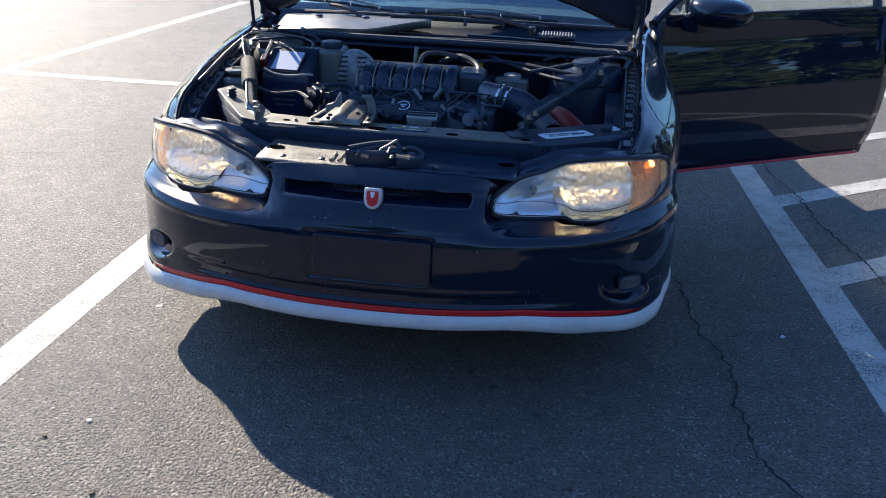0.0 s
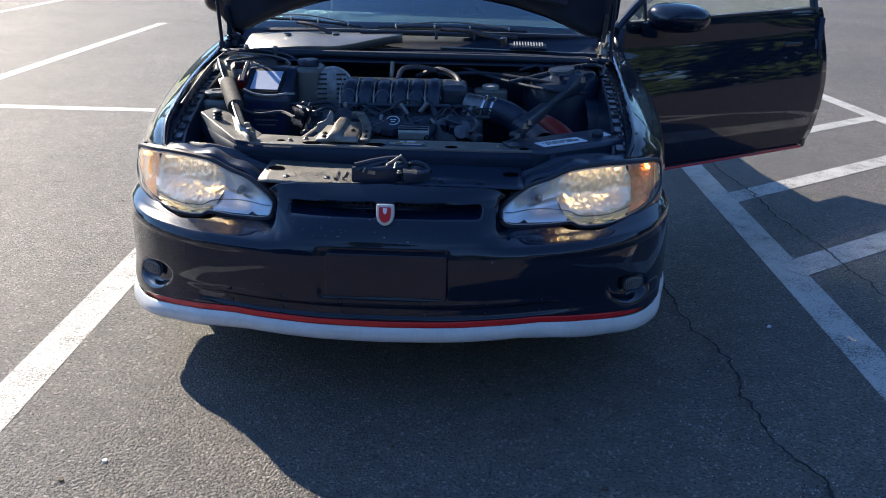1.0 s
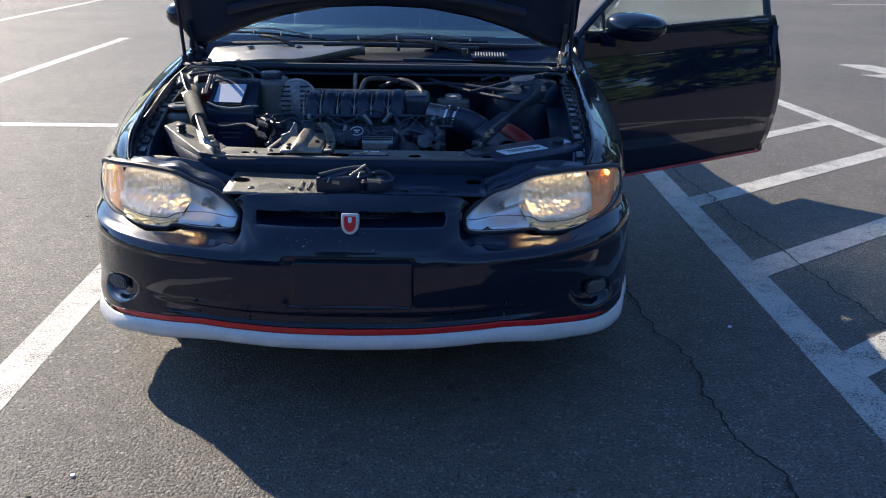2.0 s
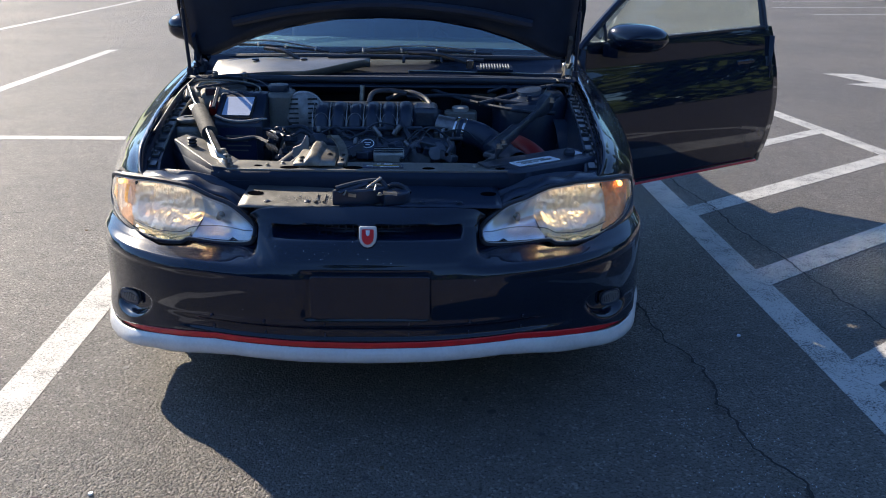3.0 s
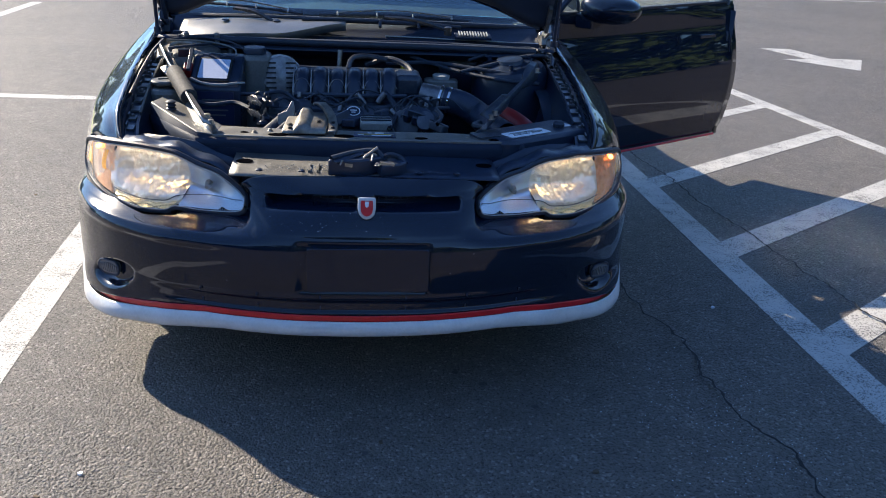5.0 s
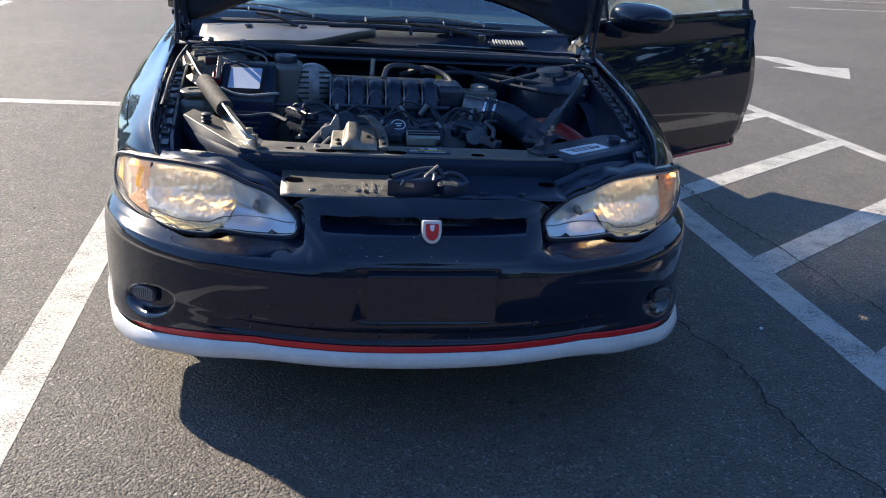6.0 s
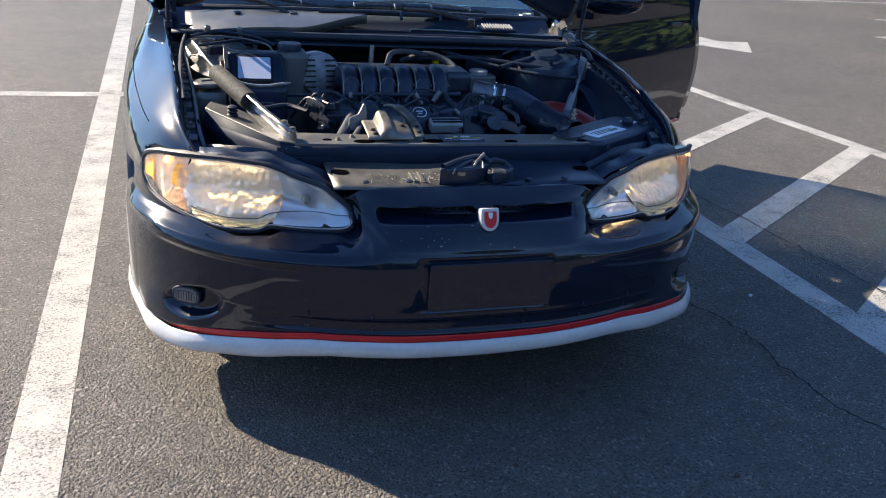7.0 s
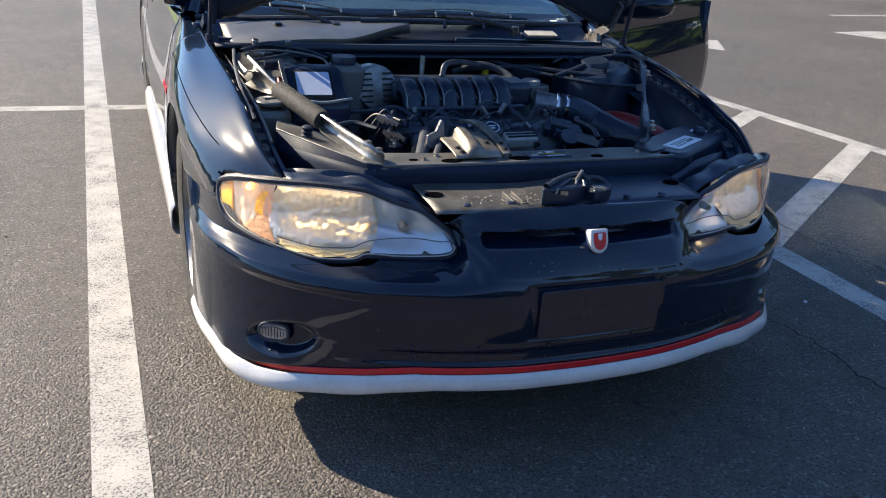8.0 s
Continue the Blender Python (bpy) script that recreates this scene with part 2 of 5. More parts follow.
def box(bm, c, s, turn=None):
    m = Matrix.Translation(c) @ (turn.to_4x4() if turn else Matrix()) @ Matrix.Diagonal((*s, 1))
    bmesh.ops.create_cube(bm, size=1, matrix=m)
    return bm


def euler(rx=0, ry=0, rz=0):
    return Euler((radians(rx), radians(ry), radians(rz))).to_matrix()


def along(p, q):
    """A frame at p whose z runs to q."""
    d = Vector(q) - Vector(p)
    return Matrix.Translation(p) @ d.to_track_quat("Z", "Y").to_matrix().to_4x4(), d.length


def lathe(bm, profile, m, n=20, caps=True):
    rings = [[bm.verts.new(m @ Vector((r * math.cos(2 * math.pi * i / n), r * math.sin(2 * math.pi * i / n), h))) for i in range(n)] for r, h in profile]
    for a, b in zip(rings, rings[1:]):
        for i in range(n):
            j = (i + 1) % n
            bm.faces.new((a[i], a[j], b[j], b[i]))
    if caps:
        bm.faces.new(rings[0][::-1])
        bm.faces.new(rings[-1])
    return bm


def rod(bm, p, q, r, r2=None, n=12):
    m, ln = along(p, q)
    r2 = r if r2 is None else r2
    return lathe(bm, [(r * 0.8, 0), (r, min(r, ln) * 0.2), (r2, ln - min(r2, ln) * 0.2), (r2 * 0.8, ln)], m, n)


def smooth_path(pts, k=6):
    pts = [Vector(p) for p in pts]
    ext = [pts[0] * 2 - pts[1]] + pts + [pts[-1] * 2 - pts[-2]]
    out = []
    for a, b, c, d in zip(ext, ext[1:], ext[2:], ext[3:]):
        for i in range(k):
            t = i / k
            out.append(0.5 * ((2 * b) + (c - a) * t + (2 * a - 5 * b + 4 * c - d) * t * t + (3 * b - a - 3 * c + d) * t ** 3))
    return out + [pts[-1]]


def pipe(bm, pts, r, n=8, k=6, ribs=0.0):
    path = smooth_path(pts, k)
    rings, up = [], Vector((0.13, 0.27, 0.95))
    for i, p in enumerate(path):
        d = (path[min(i + 1, len(path) - 1)] - path[max(i - 1, 0)]).normalized()
        a = d.cross(up).normalized()
        b = d.cross(a)
        up = b if b.dot(up) > 0 else -b
        rr = r * (1 + (ribs if i % 2 else 0))
        rings.append([p + (a * math.cos(2 * math.pi * j / n) + b * math.sin(2 * math.pi * j / n)) * rr for j in range(n)])
    sheet(rings, bm, True)
    bm.verts.ensure_lookup_table()
    return bm


def prism(bm, outline, low, high, m=None):
    """An upright prism over an outline of (x, y) pairs."""
    m = m or Matrix()
    a = [bm.verts.new(m @ Vector((x, y, low))) for x, y in outline]
    b = [bm.verts.new(m @ Vector((x, y, high))) for x, y in outline]
    bm.faces.new(a[::-1])
    bm.faces.new(b)
    for i in range(len(a)):
        j = (i + 1) % len(a)
        bm.faces.new((a[i], a[j], b[j], b[i]))
    return bm


def rounded(w, h, r, n=5):
    out = []
    for cx, cy, a0 in ((w / 2 - r, h / 2 - r, 0), (-w / 2 + r, h / 2 - r, 90), (-w / 2 + r, -h / 2 + r, 180), (w / 2 - r, -h / 2 + r, 270)):
        out += [(cx + r * math.cos(radians(a0 + 90 * i / n)), cy + r * math.sin(radians(a0 + 90 * i / n))) for i in range(n + 1)]
    return out


def part(name, bm, material, parent=None, label="", thick=0.0, bevel=0.0, sharp=38, flip=True):
    me = bpy.data.meshes.new(name)
    if flip:
        bmesh.ops.recalc_face_normals(bm, faces=bm.faces)
    bm.to_mesh(me)
    bm.free()
    me.polygons.foreach_set("use_smooth", [True] * len(me.polygons))
    me.set_sharp_from_angle(angle=radians(sharp))
    me.materials.append(material)
    ob = new(name, me)
    if parent:
        ob.parent = parent
        ob.matrix_parent_inverse = parent.matrix_basis.inverted() if parent.type == "EMPTY" and not parent.parent else Matrix()
        if parent.type == "EMPTY" and not parent.parent:
            ob.matrix_parent_inverse = Matrix.Translation(-parent.location)
    if label:
        ob["label"] = label
    if thick:
        mod = ob.modifiers.new("thickness", "SOLIDIFY")
        mod.thickness, mod.offset = thick, 0
    if bevel:
        mod = ob.modifiers.new("edges", "BEVEL")
        mod.width, mod.segments, mod.limit_method, mod.angle_limit = bevel, 2, "ANGLE", radians(40)
    return ob


def parts(name, bm, material, parent, label="", **kw):
    """Each loose island of bm becomes a part of its own."""
    bm.verts.ensure_lookup_table()
    seen, made = set(), []
    for v in bm.verts:
        if v in seen:
            continue
        island, stack = [], [v]
        seen.add(v)
        while stack:
            a = stack.pop()
            island.append(a)
            for e in a.link_edges:
                b = e.other_vert(a)
                if b not in seen:
                    seen.add(b)
                    stack.append(b)
        one, at = bmesh.new(), {}
        for a in island:
            at[a] = one.verts.new(a.co)
        for f in {f for a in island for f in a.link_faces}:
            one.faces.new([at[x] for x in f.verts])
        made.append(part(name, one, material, parent, label, **kw))
    bm.free()
    return made


def lerp_table(table, v):
    xs = [a for a, _ in table]
    return float(np.interp(v, xs, [b for _, b in table]))


def smooth_table(table, v):
    """Like lerp_table, with smooth joins."""
    xs = [a for a, _ in table]
    if v <= xs[0] or v >= xs[-1]:
        return lerp_table(table, v)
    i = max(k for k in range(len(xs) - 1) if xs[k] <= v)
    slope = [(table[k + 1][1] - table[k][1]) / (xs[k + 1] - xs[k]) for k in range(len(xs) - 1)]
    m0 = slope[i] if i == 0 else (slope[i - 1] + slope[i]) / 2
    m1 = slope[i] if i == len(slope) - 1 else (slope[i] + slope[i + 1]) / 2
    h = xs[i + 1] - xs[i]
    t = (v - xs[i]) / h
    return (2 * t ** 3 - 3 * t * t + 1) * table[i][1] + (t ** 3 - 2 * t * t + t) * h * m0 + (3 * t * t - 2 * t ** 3) * table[i + 1][1] + (t ** 3 - t * t) * h * m1


def soft(a, b, v):
    t = min(1, max(0, (v - a) / (b - a)))
    return t * t * (3 - 2 * t)


# ---- ground ----
def ground():
    bm = bmesh.new()
    steps = [-900, -300, -120, -60, -30, -15, -8, -4, 0, 4, 8, 15, 30, 60, 120, 300, 900]
    sheet([[(x, y, 0) for x in steps] for y in steps], bm)
    tagged(part("ground", bm, ASPHALT), "weathered grey asphalt of an open parking lot", "asphalt", kind="structure")


ground()


stripe_top = 0.0012


def strip(name, pts, label):
    """A painted stripe or marking from its outline, 3 mm proud."""
    bm = bmesh.new()
    global stripe_top
    stripe_top += 0.00015
    prism(bm, pts, 0.0004, stripe_top)
    return tagged(part(name, bm, LINE), label, "road marking", kind="structure")


def band(p, q, w):
    p, q = Vector(p), Vector(q)
    s = (q - p).normalized().orthogonal() * w / 2
    return [tuple(p + s), tuple(q + s), tuple(q - s), tuple(p - s)]


def painted(p, q, w, label="worn white painted parking line on the asphalt"):
    strip("parking_line", band(p, q, w), label)


painted((-1.131, -0.9), (-1.306, 9.6), 0.138)          # stall line beside the car
painted((-4.02, 4.08), (-4.03, 9.65), 0.13)
painted((-6.85, 4.2), (-6.85, 20.4), 0.13)
painted((-7.6, 4.24), (-0.2, 4.04), 0.12)
painted((1.562, 3.2), (1.642, -0.9), 0.142)
LOTLABEL = "white painted hatching of a no-parking zone"
painted((3.02, 6.6), (3.75, 1.0), 0.13, LOTLABEL)
painted((1.56, 3.08), (3.31, 4.35), 0.12, LOTLABEL)
painted((1.59, 2.16), (3.42, 3.482), 0.135, LOTLABEL)
painted((1.61, 1.176), (3.54, 2.539), 0.15, LOTLABEL)
painted((1.63, 0.288), (3.66, 1.75), 0.15, LOTLABEL)
for y, x0, x1 in ((9.23, 9.55, 15), (11.6, 9.45, 15), (13.95, 8.8, 15), (16.0, 8.28, 15), (18.0, 8.2, 15), (20.0, 9.0, 11.5)):
    painted((x0, y), (x1, y + (x1 - x0) * 0.05), 0.11, "white painted stall line across the lot")
strip("direction_arrow", [(4.70, 7.47), (5.06, 7.42), (5.20, 6.80), (5.56, 6.78), (5.14, 6.08), (4.60, 6.70), (4.92, 6.74)], "white painted direction arrow on the asphalt")
strip("direction_arrow", [(7.95, 7.47), (8.7, 7.6), (9.9, 7.35), (9.9, 7.62), (11.0, 7.05), (9.8, 6.62), (9.8, 6.95), (8.23, 6.95)], "white painted direction arrow on the asphalt")


def crack(pts, w):
    rng = random.Random(len(pts) * 7 + int(w * 1e4))
    path = []
    for a, b in zip(pts, pts[1:]):
        a, b = Vector(a), Vector(b)
        n = max(3, int((b - a).length / 0.018))
        side = (b - a).normalized().orthogonal()
        drift = 0
        for i in range(n):
            drift = drift * 0.8 + rng.uniform(-0.009, 0.009)
            path.append((a.lerp(b, i / n) + side * drift, w * rng.uniform(0.35, 1.25), side))
    bm = bmesh.new()
    sheet([[(p + s * ww / 2).to_3d() + Vector((0, 0, 0.012)) for ww in (-wd, wd)] for p, wd, s in path], bm)
    tagged(part("pavement_crack", bm, CRACK), "thin jagged crack in the asphalt", "crack", kind="structure")


crack([(1.70, 3.1), (1.75, 2.33), (1.77, 1.96), (1.85, 1.43), (1.91, 0.79), (1.99, 0.1), (2.05, -0.6)], 0.011)
crack([(1.00, 1.3), (1.04, 0.80), (1.06, 0.57), (1.13, 0.32), (1.11, 0.08), (1.14, -0.17), (1.20, -0.33), (1.18, -0.54), (1.24, -0.95)], 0.010)
crack([(-3.4, 1.2), (-2.6, 2.0), (-1.9, 2.2)], 0.004)


def kerb_and_grass():
    bm = bmesh.new()
    for x0, x1, y in ((8.0, 11.60, 21.4), (12.05, 16.0, 20.55), (16.04, 26, 20.55)):
        prism(bm, [(x0, y), (x1 - 0.12, y), (x1, y + 0.1), (x1, y + 0.2), (x0, y + 0.22)], 0, 0.15)
    tagged(part("kerb", bm, CONCRETE, bevel=0.02), "pale concrete kerb along the grass", "kerb", kind="structure")
    bm = bmesh.new()
    sheet([[(x, y, 0.03 + 0.07 * soft(22, 24, y)) for x in range(-60, 75, 5)] for y in (21.62, 22.2, 24, 28, 40, 70)], bm)
    rng = random.Random(4)
    for i in range(6000):
        x, y = rng.uniform(7, 24), rng.uniform(21.65, 25)
        a, h = rng.uniform(0, 3.1), rng.uniform(0.05, 0.13)
        c, s = math.cos(a) * 0.012, math.sin(a) * 0.012
        bm.faces.new([bm.verts.new(p) for p in ((x - c, y - s, 0.03), (x + c, y + s, 0.03), (x + rng.uniform(-.04, .04), y + rng.uniform(-.04, .04), 0.06 + h))])
    tagged(part("grass", bm, GRASS, flip=False), "short sunlit green grass behind the kerb", "grass", kind="stuff")


kerb_and_grass()


OIL = ((.38, .085, .016), (.005, -.265, .011), (.30, .16, .013), (-.86, .40, .016), (-.80, .33, .010), (-1.36, .95, .012), (.52, -.05, .012))


def debris():
    """A few scraps and dry leaves on the asphalt."""
    rng = random.Random(21)
    for x, y, kind in ((-.72, -.33, 0), (-.80, -.42, 1), (-1.62, .35, 1), (-1.9, -.2, 0), (-.55, -.62, 1), (-2.4, 1.4, 1), (.62, -.38, 1), (.05, -.22, 1), (1.35, .62, 0), (-1.55, 1.9, 1)):
        bm = bmesh.new()
        n = 7
        pts = [(x + rng.uniform(.004, .010) * math.cos(6.283 * k / n), y + rng.uniform(.004, .010) * math.sin(6.283 * k / n)) for k in range(n)]
        prism(bm, pts, .001, .006)
        tagged(part("scrap" if kind == 0 else "dry_leaf", bm, LABEL if kind == 0 else BARK), "tiny pale scrap lying on the asphalt" if kind == 0 else "small dry leaf lying on the asphalt", "litter", "litter on the lot")


debris()


def oil_spots():
    rng = random.Random(17)
    for x, y, r in OIL:
        pts = [(x + r * rng.uniform(.5, 1.2) * math.cos(6.283 * k / 11), y + r * rng.uniform(.5, 1.2) * math.sin(6.283 * k / 11)) for k in range(11)]
        bm = bmesh.new()
        prism(bm, pts, .0002, .0008)
        tagged(part("oil_spot", bm, OILSTAIN), "small dark oil spot on the asphalt", "stain", kind="structure")


oil_spots()


def pale_grit():
    """Fine pale grit scattered along the crack."""
    rng = random.Random(31)
    bm = bmesh.new()
    for k in range(520):
        y = rng.uniform(-1.15, .05) if k % 4 else rng.uniform(-1.2, .6)
        x = 1.12 - .12 * (y + .3) + rng.gauss(-.03, .13)
        r = rng.uniform(.0007, .0019)
        box(bm, (x, y, r * .6 + .0004), (r * rng.uniform(1, 2), r, r), euler(0, 0, rng.uniform(0, 180)))
    tagged(part("grit", bm, LABEL), "fine pale grit scattered on the asphalt along a crack", "grit", kind="stuff")


pale_grit()


def woods():
    """Trees round the lot, far off: trunks, limbs and clumps of small leaves."""
    rng = random.Random(11)
    wood, verts, faces = bmesh.new(), [], []
    for k in range(84):
        a = 2 * math.pi * (k + rng.uniform(-0.4, 0.4)) / 84
        toward_sun = abs((a - 2.356 + math.pi) % (2 * math.pi) - math.pi) < 1.45
        rad = rng.uniform(27, 38) + (34 if toward_sun else 0)
        bx, by, h = rad * math.cos(a), rad * math.sin(a), rng.uniform(8.0, 13.5) * (.62 if toward_sun else .85)
        rod(wood, (bx, by, 0), (bx + rng.uniform(-.4, .4), by, h * 0.75), 0.22, 0.06, 7)
        blobs = []
        for j in range(13):
            z = h * rng.uniform(0.10, 0.9)
            an, r = rng.uniform(0, 6.28), rng.uniform(0.6, 2.8)
            tip = Vector((bx + r * math.cos(an), by + r * math.sin(an), z + 0.5))
            rod(wood, (bx, by, z - 0.8), tip, 0.07, 0.02, 5)
            blobs.append((tip, rng.uniform(1.0, 1.9)))
        for j in range(4):
            blobs.append((Vector((bx + rng.uniform(-2.2, 2.2), by + rng.uniform(-2.2, 2.2), rng.uniform(0.5, 1.6))), rng.uniform(0.9, 1.5)))
        for tip, br in blobs:
            for q in range(150):
                d = Vector((rng.gauss(0, 1), rng.gauss(0, 1), rng.gauss(0, 0.8)))
                c = tip + d.normalized() * br * rng.uniform(0.3, 1.0)
                u = Vector((rng.gauss(0, 1), rng.gauss(0, 1), rng.gauss(0, 1))).normalized() * rng.uniform(0.18, 0.42)
                w = u.orthogonal() * rng.uniform(0.5, 0.9)
                i = len(verts)
                verts += [c - u, c + w, c + u, c - w]
                faces.append((i, i + 1, i + 2, i + 3))
    me = bpy.data.meshes.new("leaves")
    me.from_pydata(verts, [], faces)
    me.materials.append(LEAF)
    ob = tagged(part("woods", wood, BARK), "dark green trees standing round the lot", "trees", kind="stuff")
    leaves = new("foliage", me)
    leaves.parent = ob


woods()


# ---- the car ----
car = tagged(new("car"), "black coupe with white lower trim, raised hood and open door", "car")
car.location = (0, 2.5, 0)
car.rotation_euler = (0, radians(0.4), 0)

PLAN_LOW = [(0, 0), (.1, .001), (.2, .006), (.3, .021), (.4, .045), (.5, .079), (.6, .12), (.72, .20), (.80, .285), (.86, .375), (.90, .47), (.92, .58), (.925, .70)]
PLAN_LAMP = [(0, .055), (.1, .064), (.2, .088), (.3, .122), (.37, .147), (.46, .175), (.56, .206), (.69, .265), (.775, .335), (.835, .42), (.875, .51), (.895, .60), (.905, .72)]
LOW = smooth_path([Vector((x, y, 0)) for x, y in PLAN_LOW], 18)
LAMP = smooth_path([Vector((x, y, 0)) for x, y in PLAN_LAMP], 18)
WHEEL_Y, AXLE_Z, ARCH = 1.03, 0.335, 0.385


def nose_point(i, z, w, out=0.0, side=1):
    """A point of the bumper skin: station i along the plan, height z, blend w to the lamps' plan, pushed out."""
    a, b = LOW[i], LAMP[i]
    p = a + (b - a) * w
    j, k = min(i + 1, len(LOW) - 1), max(i - 1, 0)
    t = (LOW[j] - LOW[k]).normalized()
    p = p + Vector((t.y, -t.x, 0)) * out
    if p.y > 0.45:
        limit = WHEEL_Y - math.sqrt(max(0.0, ARCH ** 2 - (z - AXLE_Z) ** 2)) if abs(z - AXLE_Z) < ARCH else 9
        far = LOW[-1].y
        p.y = 0.45 + (p.y - 0.45) * min(1.0, (limit - 0.45) / (far - 0.45)) if limit < far + 0.2 else p.y
    lean_back = .072 * max(0.0, (z - .60) / .064) ** 1.6 * max(0.0, 1 - (p.x / .37) ** 2) if z > .60 else 0.0
    return Vector((side * p.x, p.y + lean_back, z))


RED_LOW = [(0, .266), (.3, .270), (.45, .270), (.6, .254), (.69, .238), (.8, .220), (.87, .228), (.93, .262)]
LIP_LOW = [(0, .213), (.12, .215), (.4, .219), (.5, .207), (.613, .189), (.76, .170), (.805, .163), (.86, .172), (.905, .192), (.93, .205)]
TOP = [(0, .664), (.26, .654), (.33, .646), (.37, .632), (.40, .605), (.43, .565), (.46, .540), (.53, .540), (.57, .524), (.65, .517), (.73, .526), (.80, .540), (.845, .560), (.87, .60), (.93, .605)]


def blend_at(x, z):
    mid = lerp_table([(.0, 0), (.480, 0), (.495, .015), (.51, .06), (.525, .14), (.54, .27), (.56, .48), (.58, .73), (.60, .95), (.62, 1.06), (.67, 1.14)], z)
    lamp = lerp_table([(.0, 0), (.465, 0), (.49, .05), (.505, .18), (.52, .55), (.533, .95), (.56, 1.05), (.61, 1.1)], z)
    h = soft(.24, .44, x)
    return mid * (1 - h) + lamp * h


def nose_rows(low, high, n, push=lambda x, z: 0.0, step=1, knee=0.0):
    rows = []
    idx = list(range(0, len(LOW), step))
    if idx[-1] != len(LOW) - 1:
        idx.append(len(LOW) - 1)
    cols = [(i, -1) for i in reversed(idx[1:])] + [(i, 1) for i in idx]
    for k in range(n + 1):
        row = []
        for i, s in cols:
            x = LOW[i].x
            z = low(x) + (high(x) - low(x)) * k / n
            if knee:
                z = low(x) + (knee - low(x)) * k / (n * .6) if k <= n * .6 else knee + (high(x) - knee) * (k - n * .6) / (n * .4)
            row.append(nose_point(i, z, blend_at(x, z), push(s * x, z), s))
        rows.append(row)
    return rows


def fascia_push(sx, z):
    x = abs(sx)
    out = 0.0
    # narrow grille slot on both sides of the badge
    top = .619 - .15 * x * x
    bot = .585 - .10 * x * x
    slot = soft(bot - .004, bot + .005, z) * (1 - soft(top - .005, top + .004, z)) * soft(.018, .030, x) * (1 - soft(.262, .282, x))
    out -= .055 * slot
    # hollow of the plate mount
    plate = soft(.350, .362, z) * (1 - soft(.496, .508, z)) * (1 - soft(.172, .196, x))
    out -= .006 * plate
    # lower crease and the tuck under it
    tuck = (1 - soft(.322, .340, z)) * soft(.288, .300, z) * (1 - soft(.44, .66, x))
    out -= .008 * tuck
    out += .0025 * soft(.322, .338, z) * (1 - soft(.340, .356, z)) * (1 - soft(.40, .60, x))
    out += .009 * math.sin(math.pi * min(1, max(0, (z - .345) / .17))) * (1 - soft(.60, .80, x)) if z > .345 else 0.0
    out += .010 * (1 - soft(.25, .31, z)) * soft(.68, .76, x) * (1 - soft(.86, .90, x))
    # fog lamp pocket, a teardrop
    fx, fz = (x - .745) / .080, (z - .318 + .30 * (x - .745)) / .050
    out -= .030 * (1 - soft(.62, 1.0, math.hypot(fx, fz)))
    # pocket round the inner tip of the lamp
    if .30 < x < .50 and z > .50:
        half = .040 * math.sqrt(max(0.0, 1 - max(0.0, (.365 - x) / .042) ** 2))
        mid = .571 + .35 * max(0.0, x - .365)
        out -= .032 * (1 - soft(half - .006, half + .016, abs(z - mid))) * soft(.312, .334, x) if half > 0 else 0.0
    # brow under the head lamps
    out += .010 * soft(.28, .52, x) * soft(.462, .485, z) * (1 - soft(.500, .520, z)) * (1 - soft(.80, .88, x))
    return out


red_low = lambda x: lerp_table(RED_LOW, x)
red_top = lambda x: red_low(x) + .018 * (1 - soft(.74, .853, x))
lip_low = lambda x: lerp_table(LIP_LOW, x)
top_at = lambda x: lerp_table(TOP, x)

bumper = part("front_bumper", sheet(nose_rows(red_top, top_at, 100, fascia_push, knee=.495)), PAINT, car, "glossy black front bumper cover, dusty with small chips", thick=0.004)
part("red_stripe", sheet([[p for p in r if abs(p.x) < .853] for r in nose_rows(red_low, red_top, 5, lambda x, z: .003)]), RED, bumper, "thin red pinstripe", thick=0.004)


def lip_push(x, z):
    a = abs(x)
    t = (z - lip_low(a)) / max(.01, red_low(a) - lip_low(a))
    return .006 + .010 * math.sin(math.pi * min(1, max(0, t))) - .018 * (1 - soft(0, .22, t)) + .016 * soft(.66, .78, a) * (1 - soft(.83, .90, a)) * (1 - .5 * t) - .008 * soft(.84, .91, a)


lip = sheet(nose_rows(lip_low, red_low, 12, lip_push))
under = [r for r in nose_rows(lambda x: lip_low(x) + .002, lambda x: lip_low(x) + .006, 1, lambda x, z: -.012)]
sheet([under[0], [p + Vector((-p.x * .16, .14, .01)) for p in under[0]]], lip)
part("front_lip", lip, WHITE, bumper, "white lower lip with scuffed edge", thick=0.004)
bm = bmesh.new()
prism(bm, [(-.545, .16), (-.49, .13), (-.475, .15), (-.50, .20), (-.545, .21)], .185, .196)
part("torn_tab", bm, WHITE, bumper, "small torn white tab under the lip")

bm = bmesh.new()
for x in (-.46, -.30, -.12, .12, .30, .46):
    q = min(range(len(LOW)), key=lambda n: abs(LOW[n].x - abs(x)))
    box(bm, nose_point(q, .306, 0, -.006, 1 if x > 0 else -1), (.004, .008, .010))
    box(bm, nose_point(q, .345, 0, .006, 1 if x > 0 else -1), (.005, .008, .007))
parts("bumper_clip", bm, PLASTIC, bumper)

# licence plate mount: flat black panel with two bolts
bm = bmesh.new()
prism(bm, rounded(.345, .130, .012), 0, .014, pose(0.012, .0, .430, 88, 0, 0))
part("plate_mount", bm, PAINT, bumper, "empty black licence plate mount", bevel=.002)

